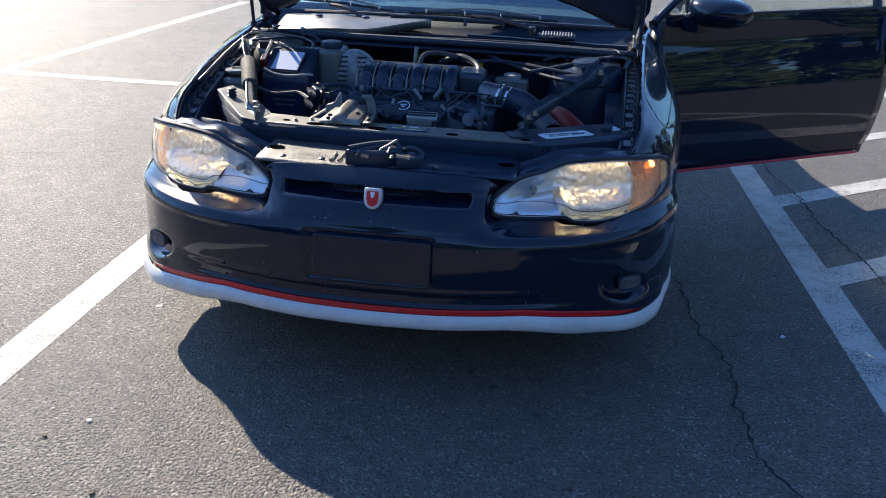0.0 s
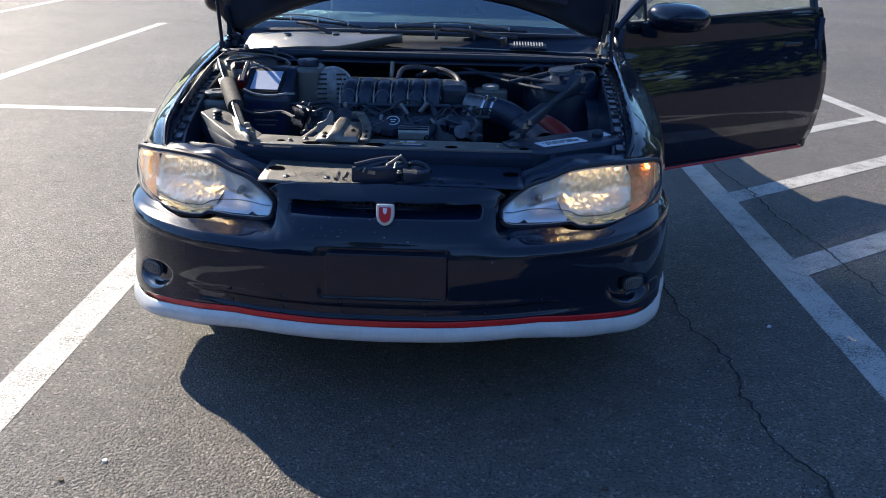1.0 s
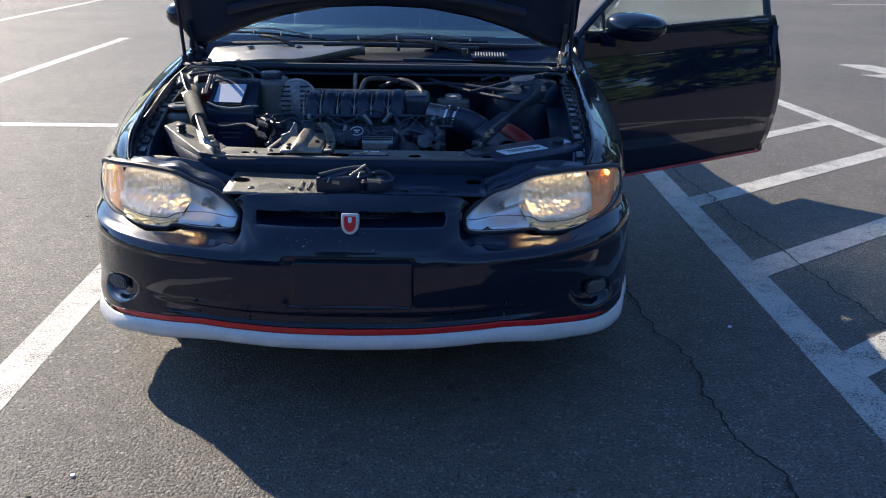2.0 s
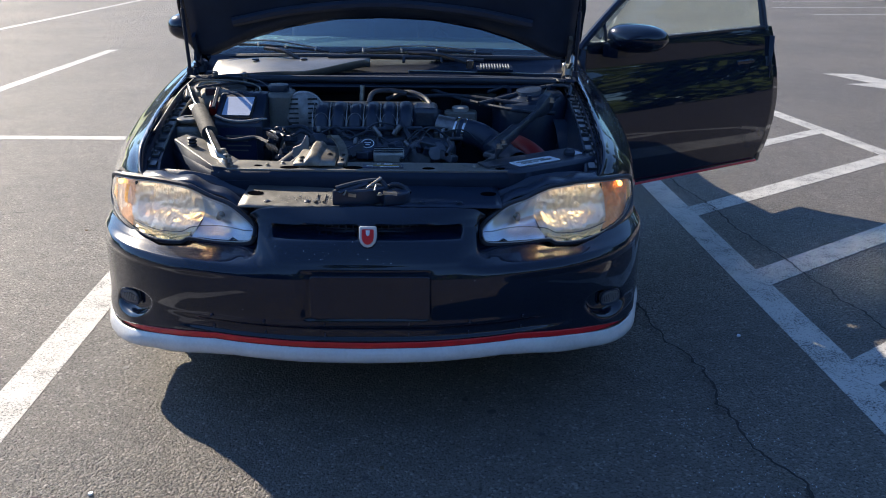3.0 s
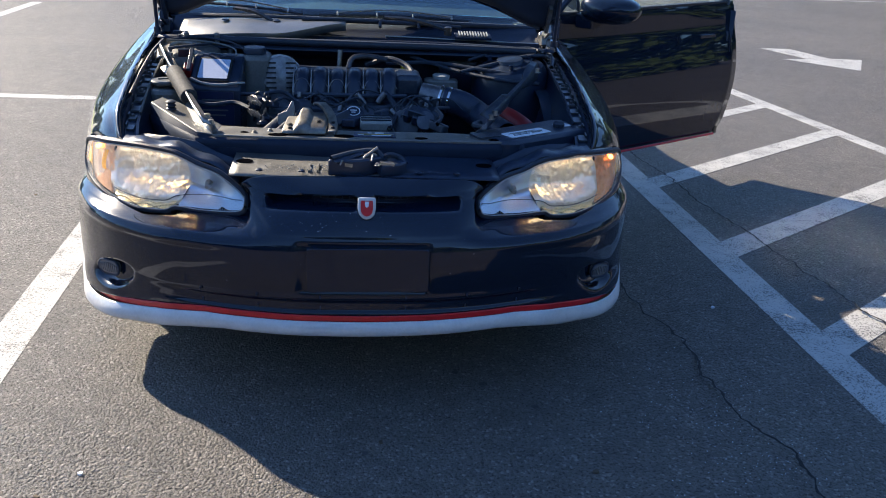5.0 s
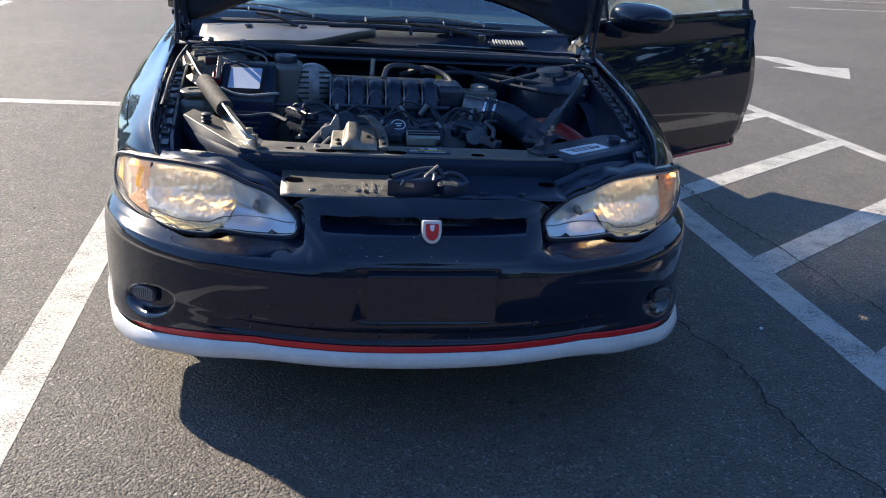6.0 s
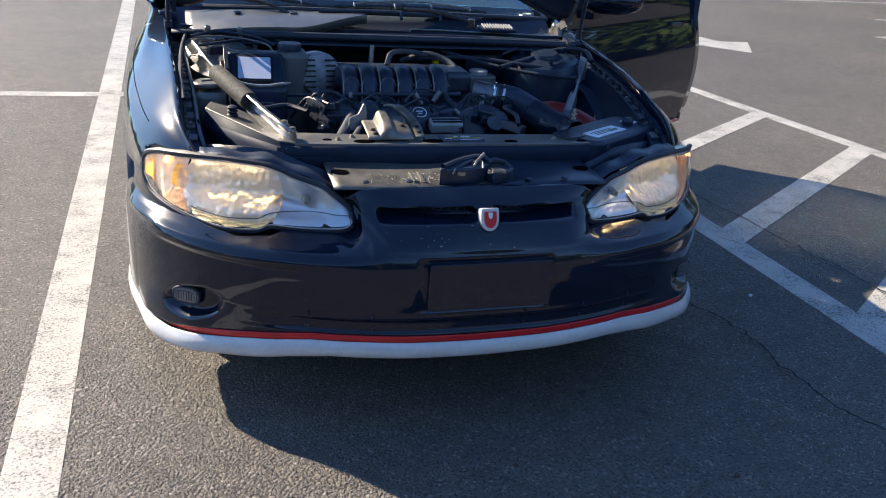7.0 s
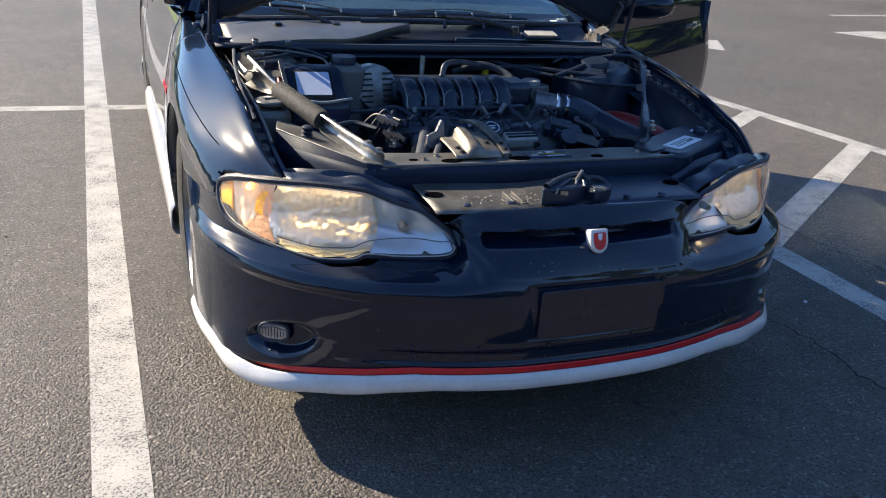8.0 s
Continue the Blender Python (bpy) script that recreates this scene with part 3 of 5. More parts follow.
# stone chips in the paint
bm = bmesh.new()
rng = random.Random(12)
for k in range(46):
    x = max(-.62, min(.62, rng.gauss(-.2, .12) if k < 30 else rng.uniform(-.6, .6)))
    z = rng.uniform(.535, .582) if k < 30 else rng.uniform(.36, .63)
    i = min(range(len(LOW)), key=lambda q: abs(LOW[q].x - abs(x)))
    c = nose_point(i, z, blend_at(abs(x), z), fascia_push(x, z) + .001, 1 if x > 0 else -1)
    r = rng.uniform(.0008, .0022)
    box(bm, c, (r * rng.uniform(1, 2.4), .0025, r), euler(-35, 0, 0))
tagged(part("paint_chip", bm, PALEPLASTIC, bumper, "tiny pale stone chips"), "tiny pale stone chips", kind="stuff")

# badge: a bright shield with red and white field
bm = bmesh.new()
shield = [(-.030, .034), (-.026, .037), (.026, .037), (.030, .034), (.031, .0), (.026, -.020), (.014, -.032), (0, -.036), (-.014, -.032), (-.026, -.020), (-.031, 0)]
badge_pose = pose(.006, .040, .597, 72, 0, 0) @ Matrix.Diagonal((.82, .84, 1, 1))
prism(bm, shield, -.02, .010, badge_pose)
badge = part("badge", bm, WHITE, bumper, "silver shield badge with red centre", bevel=.003)
bm = bmesh.new()
prism(bm, [(x * .68, y * .72) for x, y in shield], .008, .0115, badge_pose)
part("badge_field", bm, RED, badge)
bm = bmesh.new()
prism(bm, [(-.007, .0235), (.007, .0235), (.006, .008), (0, .003), (-.006, .008)], .011, .0135, badge_pose)
part("badge_mark", bm, LABEL, badge)

# dark mesh in the slot's depth
bm = bmesh.new()
for i in range(27):
    x = -.27 + .54 * i / 26
    box(bm, (x, .105 + 1.0 * x * x, .600), (.003, .004, .046))
for z in (.588, .600, .612):
    pipe(bm, [(-.275, .18, z), (-.14, .124, z), (0, .105, z), (.14, .124, z), (.275, .18, z)], .002, 5)
parts("grille_bar", bm, PLASTIC, bumper)


# ---- lamps ----
LAMP_LOW = [(.338, .566), (.342, .556), (.352, .548), (.37, .543), (.40, .540), (.473, .537), (.545, .540), (.579, .524), (.656, .519), (.731, .530), (.80, .547), (.845, .566), (.862, .598)]
LAMP_TOP = [(.338, .580), (.342, .590), (.352, .602), (.37, .616), (.388, .630), (.42, .650), (.475, .666), (.52, .685), (.557, .695), (.65, .700), (.753, .692), (.82, .678), (.852, .658), (.862, .632)]


def lamp_y(x):
    return float(np.interp(x, [p.x for p in LAMP], [p.y for p in LAMP]))


def lamp_surface(x0, x1, depth, nu=40, nv=14, side=1, inset=0.0):
    rows = []
    for v in range(nv + 1):
        row = []
        for u in range(nu + 1):
            t = v / nv
            xa, xb = x0(t) if callable(x0) else x0, x1(t) if callable(x1) else x1
            x = xa + (xb - xa) * u / nu
            a, b = lerp_table(LAMP_LOW, x) + inset, lerp_table(LAMP_TOP, x) - inset
            z = a + (b - a) * t
            d = depth(x, t)
            slope = (lamp_y(x + .004) - lamp_y(x - .004)) / .008
            k = d / math.hypot(1, slope) if d > 0 else 0.0
            row.append(Vector((side * (x - slope * k), lamp_y(x) + .028 * t + (k if d > 0 else d), z)))
        rows.append(row)
    return rows


def head_lamp(side, which, amber_from):
    lens_depth = lambda x, t: -.010 * math.sin(math.pi * t) - .006
    lens = part("head_lamp", sheet(lamp_surface(.338, .862, lens_depth, 64, 16, side)), LENS, car, "clear plastic head lamp cover, lit, " + which, thick=.003)
    lens.visible_shadow = False
    edge = lambda t: .548 - .030 * math.sin(math.pi * min(1, t * .9 + .1))
    rim = lambda t: amber_from - .030 + .034 * math.sin(math.pi * min(1, .1 + t * .85))
    # smooth bowl of the high beam, a ledge line across it
    part("high_beam_reflector", sheet(lamp_surface(.344, edge, lambda x, t: .005 + soft(.350, .50, x) * (.030 * soft(.0, .34, t) + .012 * soft(.36, .44, t) - .030 * soft(.55, 1, t) * (1 - soft(.46, .52, x))), 30, 28, side, .004)), REFLECT, lens)
    bm = bmesh.new()
    pipe(bm, [(side * x, lamp_y(x) + .014, lerp_table(LAMP_LOW, x) + .024 + .020 * math.sin(math.pi * (x - .34) / .22) * (x < .56)) for x in np.linspace(.348, .745, 17)], .0013, 6, 3)
    part("reflector_ledge", bm, PLASTIC, lens)
    # deep facetted bowl of the low beam with the fluted strip below it
    part("low_beam_reflector", sheet(lamp_surface(edge, rim, lambda x, t: .010 + .042 * soft(.16, .5, t) * (1 - .7 * soft(amber_from - .05, amber_from, x)) + .0009 * abs(math.sin(x * 170 + 3 * t)) + .0010 * abs(math.sin(t * 17 + x * 20)), 84, 60, side, .004)), REFLECTWARM, lens)
    part("fluted_strip", sheet(lamp_surface(lambda t: edge(t) + .012, lambda t: rim(t) - .010, lambda x, t: .003 + .11 * t + .0020 * math.sin(t * 130 + 2.0 * math.sin(x * 95)), 70, 110, side, .005)[:31]), FLUTED, lens, "yellowish fluted strip")
    if side < 0:
        part("amber_strip", sheet(lamp_surface(lambda t: rim(t) + .003, lambda t: rim(t) + .020, lambda x, t: .006, 6, 20, side, .006)[8:18]), STRIPAMBER, lens, "yellow amber strip")
        part("amber_wedge", sheet(lamp_surface(lambda t: rim(t) + .002, .838, lambda x, t: .005 + .05 * t, 20, 20, side, .005)[:8]), WEDGE, lens, "brownish amber film")
    # left reflector coloured paler, as if the sun fell on it
    part("turn_reflector", sheet(lamp_surface(rim, .858, lambda x, t: .006 + .026 * math.sin(math.pi * t) ** .7 * (1 - .9 * soft(.775, .835, x)) + .0014 * math.sin(x * 420), 40, 14, side, .004)), REFLECTAMBER if side > 0 else REFLECTSUN, lens, "amber turn signal reflector")
    # roof of the chambers and the lamps tucked under it
    rows = [[Vector((side * x, lamp_y(x) + .028 + d, lerp_table(LAMP_TOP, x) - .0035)) for x in np.linspace(.50, .845, 26)] for d in (.004, .03, .062)]
    part("chamber_roof", sheet(rows), REFLECTWARM, lens, thick=.001)
    bm = bmesh.new()
    pipe(bm, [(side * x, lamp_y(x) + .028 + .036, lerp_table(LAMP_TOP, x) - .016) for x in np.linspace(.560, amber_from - .04, 7)], .0055, 8, 3)
    part("low_beam_bulb", bm, BULB, lens)
    bm = bmesh.new()
    x = .800
    lathe(bm, [(.003, -.012), (.0065, -.008), (.0075, 0), (.005, .008)], Matrix.Translation((side * x, lamp_y(x) + .030, .662)) @ pose(0, 0, 0, 90, 0, 0), 10)
    pipe(bm, [(side * x, lamp_y(x) + .028 + .020, lerp_table(LAMP_TOP, x) - .010) for x in np.linspace(.788, .835, 5)], .004, 7, 2)
    part("turn_bulb", bm, BULBAMBER, lens)
    bm = bmesh.new()
    y = lamp_y(.43)
    lathe(bm, [(.004, -.03), (.010, -.012), (.012, 0), (.008, .03)], Matrix.Translation((side * .45, y + .055, .605)) @ pose(0, 0, 0, 90, 0, 0), 14)
    part("high_beam_bulb", bm, ALU, lens)
    # narrow yellow marker at the outer end
    part("side_marker", sheet(lamp_surface(lambda t: .840 - .006 * t, .857, lambda x, t: .004, 8, 12, side, .010)), MARKER, lens, "narrow yellow side marker", thick=.002)
    # black gasket round the lens
    ring = [(x, z, 0) for x, z in LAMP_LOW] + [(x, z, 1) for x, z in reversed(LAMP_TOP)]
    pts = [(side * x, lamp_y(x) + .028 * t - .002, z + (.003 if t else -.003)) for x, z, t in ring]
    bm = bmesh.new()
    pipe(bm, pts + [pts[0]], .0075, 7, 4)
    part("gasket", bm, RUBBER, lens)
    rim_line = [(side * (.600 + (x - .600) * .985), lamp_y(x) + .028 * t - .009, z + (-.0045 if t else .0045)) for x, z, t in ring]
    bm = bmesh.new()
    pipe(bm, rim_line + [rim_line[0]], .0017, 6, 4)
    part("lens_edge", bm, LENSEDGE, lens, "pale moulded edge of the cover")
    # housing lid and back shell
    rows = []
    for d, dz in ((.020, .004), (.034, .012), (.075, .014), (.095, .002), (.105, -.06), (.110, -.16)):
        rows.append([Vector((side * x, lamp_y(x) + .03 + d * (1 if x < .8 else .7), min(lerp_table(LAMP_TOP, x), .69) + dz + .004 * math.sin(x * 60))) for x in np.linspace(.36, .715, 26)])
    part("lamp_housing", sheet(rows), PLASTIC, lens, "black plastic lamp housing", thick=.003)
    bm = bmesh.new()
    sheet(lamp_surface(.349, .858, lambda x, t: .135, 20, 5, side), bm)
    part("back_shell", bm, PLASTIC, lens, thick=.003)


head_lamp(-1, "outer end coloured paler amber for sunlight", .770)
head_lamp(1, "outer end orange", .758)


def fog_lamp(side):
    y = float(np.interp(.765, [p.x for p in LOW], [p.y for p in LOW]))
    m = pose(side * .760, y + .019, .324, 92, 0, side * 30) @ Matrix.Diagonal((.9, .86, 1, 1))
    bm = bmesh.new()
    prism(bm, rounded(.082, .050, .024, 8), -.005, .012, m)
    lamp = part("fog_lamp", bm, FOGGLASS, car, "small oval fog lamp with ribbed glass", bevel=.002)
    bm = bmesh.new()
    for i in range(9):
        prism(bm, [(-.034 + i * .0085 - .0026, -.018 + abs(i - 4) * .0018), (-.034 + i * .0085 + .0026, -.018 + abs(i - 4) * .0018), (-.034 + i * .0085 + .0026, .018 - abs(i - 4) * .0018), (-.034 + i * .0085 - .0026, .018 - abs(i - 4) * .0018)], .012, .0155, m)
    parts("lens_rib", bm, FOGGLASS, lamp)
    bm = bmesh.new()
    ring = [m @ Vector((x, z, .010)) for x, z in rounded(.086, .054, .026, 8)]
    pipe(bm, ring + [ring[0]], .004, 6, 2)
    part("bezel", bm, PLASTIC, lamp)


fog_lamp(-1)
fog_lamp(1)


# ---- fenders and sides ----
def crown(y):
    return smooth_table([(.33, .672), (.40, .690), (.45, .706), (.6, .745), (.8, .790), (1.1, .838), (1.45, .884), (1.75, .915), (2.4, .945), (3.2, .972), (4.2, 1.0), (4.75, .985), (5.0, .95)], y)


def outer(y):
    return smooth_table([(.33, .782), (.40, .833), (.45, .862), (.58, .905), (.72, .930), (.90, .947), (1.1, .950), (1.4, .938), (1.7, .925), (3.3, .925), (4.2, .915), (4.6, .89), (4.85, .85), (5.0, .78)], y)


def inner(y):
    return smooth_table([(.33, .706), (.40, .734), (.5, .757), (.6, .763), (.7, .767), (.8, .772), (1.0, .782), (1.2, .791), (1.4, .800), (1.5, .806), (1.75, .825), (3.2, .815), (4.2, .77), (5.0, .65)], y)


def ridge(y):
    """Height of the fender's inner edge beside the hood gap."""
    return smooth_table([(.33, .686), (.40, .708), (.5, .750), (.6, .779), (.7, .806), (.8, .825), (.9, .838), (1.0, .849), (1.2, .867), (1.4, .884), (1.5, .893), (1.75, .905), (2.4, .930), (5.0, .93)], y)


def shoulder(y):
    return smooth_table([(.33, .655), (.40, .676), (.5, .706), (.6, .722), (.7, .736), (.8, .752), (.9, .770), (1.0, .790), (1.2, .828), (1.4, .858), (1.75, .893), (5.0, .93)], y)


def section(y):
    """Cross cut of the side: a slanting top face from a sharp inner edge, shoulder, then the flank."""
    c, o, i, r, sh = crown(y), outer(y), inner(y), ridge(y), shoulder(y)
    k, b = soft(1.2, 1.9, y), soft(1.45, 1.8, y)
    rear = [(i - .012, c - .045), (i, c - .018), (i + .02, c - .003), (i + .055, c), (o - .074, c - .024)]
    front = [(i - .008, r - .045), (i - .003, r - .010), (i + .006, r - .001), (i + .42 * (o - .07 - i), r - .34 * (r - sh)), (o - .070, sh)]
    pts = [(p + (q - p) * b, u + (v - u) * b) for (p, u), (q, v) in zip(front, rear)]
    pts += [(o - .026 - .026 * k, min(c - .082, sh - .030)), (o - .010 - .020 * k, .50 + .75 * (c - .595)), (o - .004 - .009 * k, .50 + .48 * (c - .595)), (o - .001 - .002 * k, .50 + .24 * (c - .595)), (o, .49), (o - .003, .42), (o - .012, .30), (o - .03, .20)]
    return smooth_path([Vector((x, 0, z)) for x, z in pts], 7)


def sill(y, front=True):
    for wy in (WHEEL_Y, WHEEL_Y + 2.81):
        d = abs(y - wy)
        if d < ARCH:
            return max(.605 if y < WHEEL_Y - .2 else .22, AXLE_Z + math.sqrt(ARCH ** 2 - d ** 2))
    if y < WHEEL_Y:
        return .605
    return .22


def side_panel(y0, y1, side, n, cut=None):
    rows = []
    for k in range(n + 1):
        y = y0 + (y1 - y0) * k / n
        low = sill(y) if cut is None else cut(y)
        pts = section(y)
        keep = [p for p in pts if p.z > low or p.x < outer(y) - .1]
        last = pts[min(len(keep), len(pts) - 1)]
        prev = keep[-1]
        if last.z < low < prev.z:
            keep.append(prev.lerp(last, (prev.z - low) / (prev.z - last.z)))
        ls = [0.0]
        for a, b in zip(keep, keep[1:]):
            ls.append(ls[-1] + (b - a).length)
        row = []
        for j in range(65):
            d = ls[-1] * j / 64
            row.append(Vector((side * float(np.interp(d, ls, [p.x for p in keep])), y, float(np.interp(d, ls, [p.z for p in keep])))))
        for p in row:
            # fold back behind the lamp
            if abs(p.x) < .868 and p.y < .56 and p.z < lerp_table(LAMP_TOP, min(.862, abs(p.x))) + .004:
                p.y = max(p.y, lamp_y(abs(p.x)) + .085)
        rows.append(row)
    return sheet(rows)


def skin_x(y, z):
    near = [p for p in section(y) if p.x > inner(y) + .06]
    return min(near, key=lambda p: abs(p.z - z)).x


def arch_lip(side, wy, parent):
    bm = bmesh.new()
    rows = []
    for k in range(31):
        a = radians(8 + 164 * k / 30)
        y, z = wy + ARCH * math.cos(a), AXLE_Z + ARCH * math.sin(a)
        x = skin_x(y, z) - .006
        rows.append([(side * x, y, z), (side * (x - .03), y + .004 * math.cos(a), z), (side * (x - .26), y + .02 * math.cos(a), z + .03 * math.sin(a))])
    part("wheel_arch", sheet(rows), PLASTIC, parent, thick=.003)


for s in (-1, 1):
    f = part("front_fender", side_panel(.335, 1.70, s, 96), PAINT, car, "glossy black fender reflecting the sky", thick=.002)
    arch_lip(s, WHEEL_Y, f)
    # black line along the shoulder crease, drawn for the split in the sky reflection
    bm = bmesh.new()
    crease_pts = []
    for y in np.linspace(.60, 1.45, 18):
        sec = [q for q in section(y) if q.x > inner(y) + .03 and q.z > .5]
        x = outer(y) - lerp_table([(.6, .064), (.8, .060), (1.0, .052), (1.2, .044), (1.45, .036)], y)
        crease_pts.append((s * x, y, float(np.interp(x, [q.x for q in sec], [q.z for q in sec])) - .0012))
    pipe(bm, crease_pts, .0026, 6, 2)
    part("shoulder_reflection_line", bm, HOLE, f, "thin dark line drawn where the sky reflection splits at the shoulder")
    q = part("rear_quarter", side_panel(3.20, 4.98, s, 70), PAINT, car, "glossy black rear quarter panel", thick=.002)
    arch_lip(s, WHEEL_Y + 2.81, q)
    # white side skirt with a red line above it
    rows = [[(s * (.925 + dx), y, z) for dx, z in ((-.06, .26), (-.006, .262), (.008, .235), (.010, .17), (-.004, .145), (-.06, .145))] for y in np.linspace(1.42, 3.44, 14)]
    skirt = part("side_skirt", sheet(rows), WHITE, car, "white side skirt", thick=.003)
    rows = [[(s * (outer(y) + dx), y, z) for dx, z in ((-.05, .26), (-.006, .262), (.006, .24), (.004, .17), (-.06, .15))] for y in np.linspace(4.24, 4.97, 10)]
    part("rear_skirt", sheet(rows), WHITE, car, "white lower rear trim", thick=.003)

# closed passenger door
door_l = part("passenger_door", side_panel(1.708, 3.192, -1, 40), PAINT, car, "closed glossy black door", thick=.002)
bm = bmesh.new()
box(bm, (-.880, 3.0, .80), (.03, .17, .035))
part("door_handle", bm, PAINT, door_l, bevel=.008)
bm = bmesh.new()
for i, (a, b) in enumerate(((1.50, 1.56), (1.57, 1.60), (1.61, 1.67))):
    box(bm, (-.924, (a + b) / 2, .66), (.006, b - a - .006, .022))
parts("side_emblem", bm, RED, car, "small red and bright side emblem")


def mirror(side, base, turn, size=1.0):
    """A door mirror: a rounded shell on a short foot, glass to the rear."""
    m = Matrix.Translation(base) @ euler(0, 0, turn).to_4x4()
    bm = bmesh.new()
    rows = []
    for k in range(15):
        t = k / 14
        y = -.075 + .125 * t
        r = math.sqrt(max(0, 1 - (1 - min(1, t * 1.25)) ** 2)) * (1 - .06 * t)
        ring = []
        for j in range(28):
            a = 2 * math.pi * j / 28
            ca, sa = math.cos(a), math.sin(a)
            ex = .150 * size * math.copysign(abs(ca) ** .75, ca) * r
            ez = .068 * math.copysign(abs(sa) ** .8, sa) * r * (1.0 - .12 * side * ca)
            ring.append(m @ Vector((side * .135 * size + ex, y, .055 + ez)))
        rows.append(ring)
    sheet(rows, bm, True)
    bm.faces.new([bm.verts.new(p) for p in rows[-1]])
    foot = [(side * -.01, -.03), (side * .07, -.035), (side * .10, .02), (side * -.01, .04)]
    prism(bm, foot if side > 0 else foot[::-1], -.035, .03, m)
    return bm, m


mb, mm = mirror(-1, (-.80, 1.80, .960), 8, .74)
mir = part("door_mirror", mb, PAINT, car, "black door mirror of the closed door", bevel=.004)
bm = bmesh.new()
prism(bm, rounded(.16, .105, .04), 0, .003, mm @ pose(-.105, .052, .055, -90, 0, 0))
part("mirror_glass", bm, CHROME, mir)


# ---- open driver door ----
OPEN = pose(.915, 1.715, 0, 0, 0, -57)
bm = bmesh.new()


lean = lambda z: -.05 - .24 * max(0, z - .93) - .15 * max(0, z - .93) ** 2


drop = lambda y: -.034 + .026 * y / 1.4


def door_rows(thin=0.0):
    rows = []
    for k in range(29):
        t = k / 28
        y = 1.41 * t
        sec = [p for p in section(1.72 + y) if p.z < crown(1.72 + y) + .001][2:]
        row = []
        def flank(z):
            p, q = sorted(sec, key=lambda v: abs(v.z - z))[:2]
            return p.x if abs(p.z - q.z) < 1e-6 else p.x + (q.x - p.x) * max(-1, min(2, (z - p.z) / (q.z - p.z)))

        for z in [.988, .980, .968] + list(np.linspace(.956, .235, 38)):
            if z > .956:
                x = .915 + lean(z) + .014
            elif z > .85:
                f = (z - .85) / .106
                x = flank(.85) + (.915 + lean(.956) + .014 - flank(.85)) * (.30 * f + .70 * f * f)
            else:
                x = flank(z)
            swell = .058 * math.sin(math.pi * min(1, max(0, (z - .25) / .75))) * soft(.6, 1, t)
            row.append(OPEN @ Vector((min(x, .925) - .915 - thin, y + swell - .02 * (1 - soft(.24, .34, z)) * t, z + drop(y) * soft(.70, .95, z))))
        rows.append(row)
    return rows


door = part("driver_door", sheet(door_rows()), PAINT, car, "open driver door, glossy black with reflections of the lot", thick=.003)
inner_rows = [[OPEN @ Vector((-.095 - .02 * math.sin(z * 9), y, z)) for z in np.linspace(.27, .93, 12)] for y in np.linspace(.02, 1.35, 10)]
part("door_card", sheet(inner_rows), TRIM, door, "dark inner door trim", thick=.004)
bm = bmesh.new()
edge = [(-.005, .24), (.0, .5), (-.02, .8), (-.075, .93)]
for y0, y1 in ((-.004, .03), (1.365, 1.395)):
    sheet([[OPEN @ Vector((x, y, z)) for x, z in edge] for y in (y0, y1)], bm)
    sheet([[OPEN @ Vector((x, y0 if y0 < .5 else y1, z)) for x in (-.005, -.10)] for z in (.24, .5, .75, .93)], bm)
sheet([[OPEN @ Vector((x, y, .236)) for x in (-.012, -.10)] for y in (0, .7, 1.40)], bm)
part("door_shell", bm, SATIN, door, thick=.003)
bm = bmesh.new()
pipe(bm, [OPEN @ Vector((.006, y, .245)) for y in (0, .45, .9, 1.350)], .0065, 6, 3)
part("red_stripe", bm, RED, door, "red pinstripe along the sill of the door")
# frame and glass: the front edge leans back with the windshield pillar
sash = [(.0, .925), (.02, .955), (.30, 1.14), (.58, 1.29), (.85, 1.365), (1.10, 1.372), (1.30, 1.345), (1.345, 1.27), (1.362, 1.10), (1.37, .955)]
bm = bmesh.new()
pipe(bm, [OPEN @ Vector((lean(z), y, z)) for y, z in sash], .019, 8, 5)
sheet([[OPEN @ Vector((lean(z) + d, y, z)) for y, d in ((1.325, .004), (1.375, .010))] for z in (.96, 1.06, 1.16, 1.26, 1.33)], bm)
pipe(bm, [OPEN @ Vector((lean(z), y, z)) for y, z in ((.17, .955), (.17, 1.0), (.17, 1.045))], .010, 6, 3)
belt = sheet([[OPEN @ Vector((lean(z) + d, y, z + drop(y))) for y in np.linspace(.02, 1.385, 8)] for z, d in ((.978, .016), (.988, .017), (.994, .004))])
part("belt_seal", belt, RUBBER, door, thick=.003)
part("window_frame", bm, SATIN, door, "black door window frame")
rows = []
for z in np.linspace(.905, 1.355, 11):
    y0 = float(np.interp(z, [p[1] for p in sash[:4]], [p[0] for p in sash[:4]]))
    rows.append([OPEN @ Vector((lean(z), y0 + (1.335 - y0) * k / 8, z)) for k in range(9)])
pane = part("window_pane", sheet(rows), WINDOW, door, "pale green tinted side window", thick=.004)
pane.visible_shadow = False
mb, mm = mirror(1, OPEN @ Vector((-.01, .135, .930)), -36)
mir = part("door_mirror", mb, PAINT, door, "rounded glossy black door mirror", bevel=.004)
bm = bmesh.new()
box(bm, OPEN @ Vector((-.032, 1.20, .80)), (.02, .15, .028), euler(0, 0, -57))
part("door_handle", bm, PAINT, door, bevel=.008)

# ---- hood, raised on its hinges ----
HINGE = Vector((0, 1.385, .968))
LIFT = radians(65)
up_dir = Vector((0, -math.cos(LIFT), math.sin(LIFT)))
out_dir = Vector((0, math.sin(LIFT), math.cos(LIFT)))


def hood_at(x, d, lift=0.0):
    return HINGE + Vector((x * .972, 0, 0)) + up_dir * d + out_dir * lift


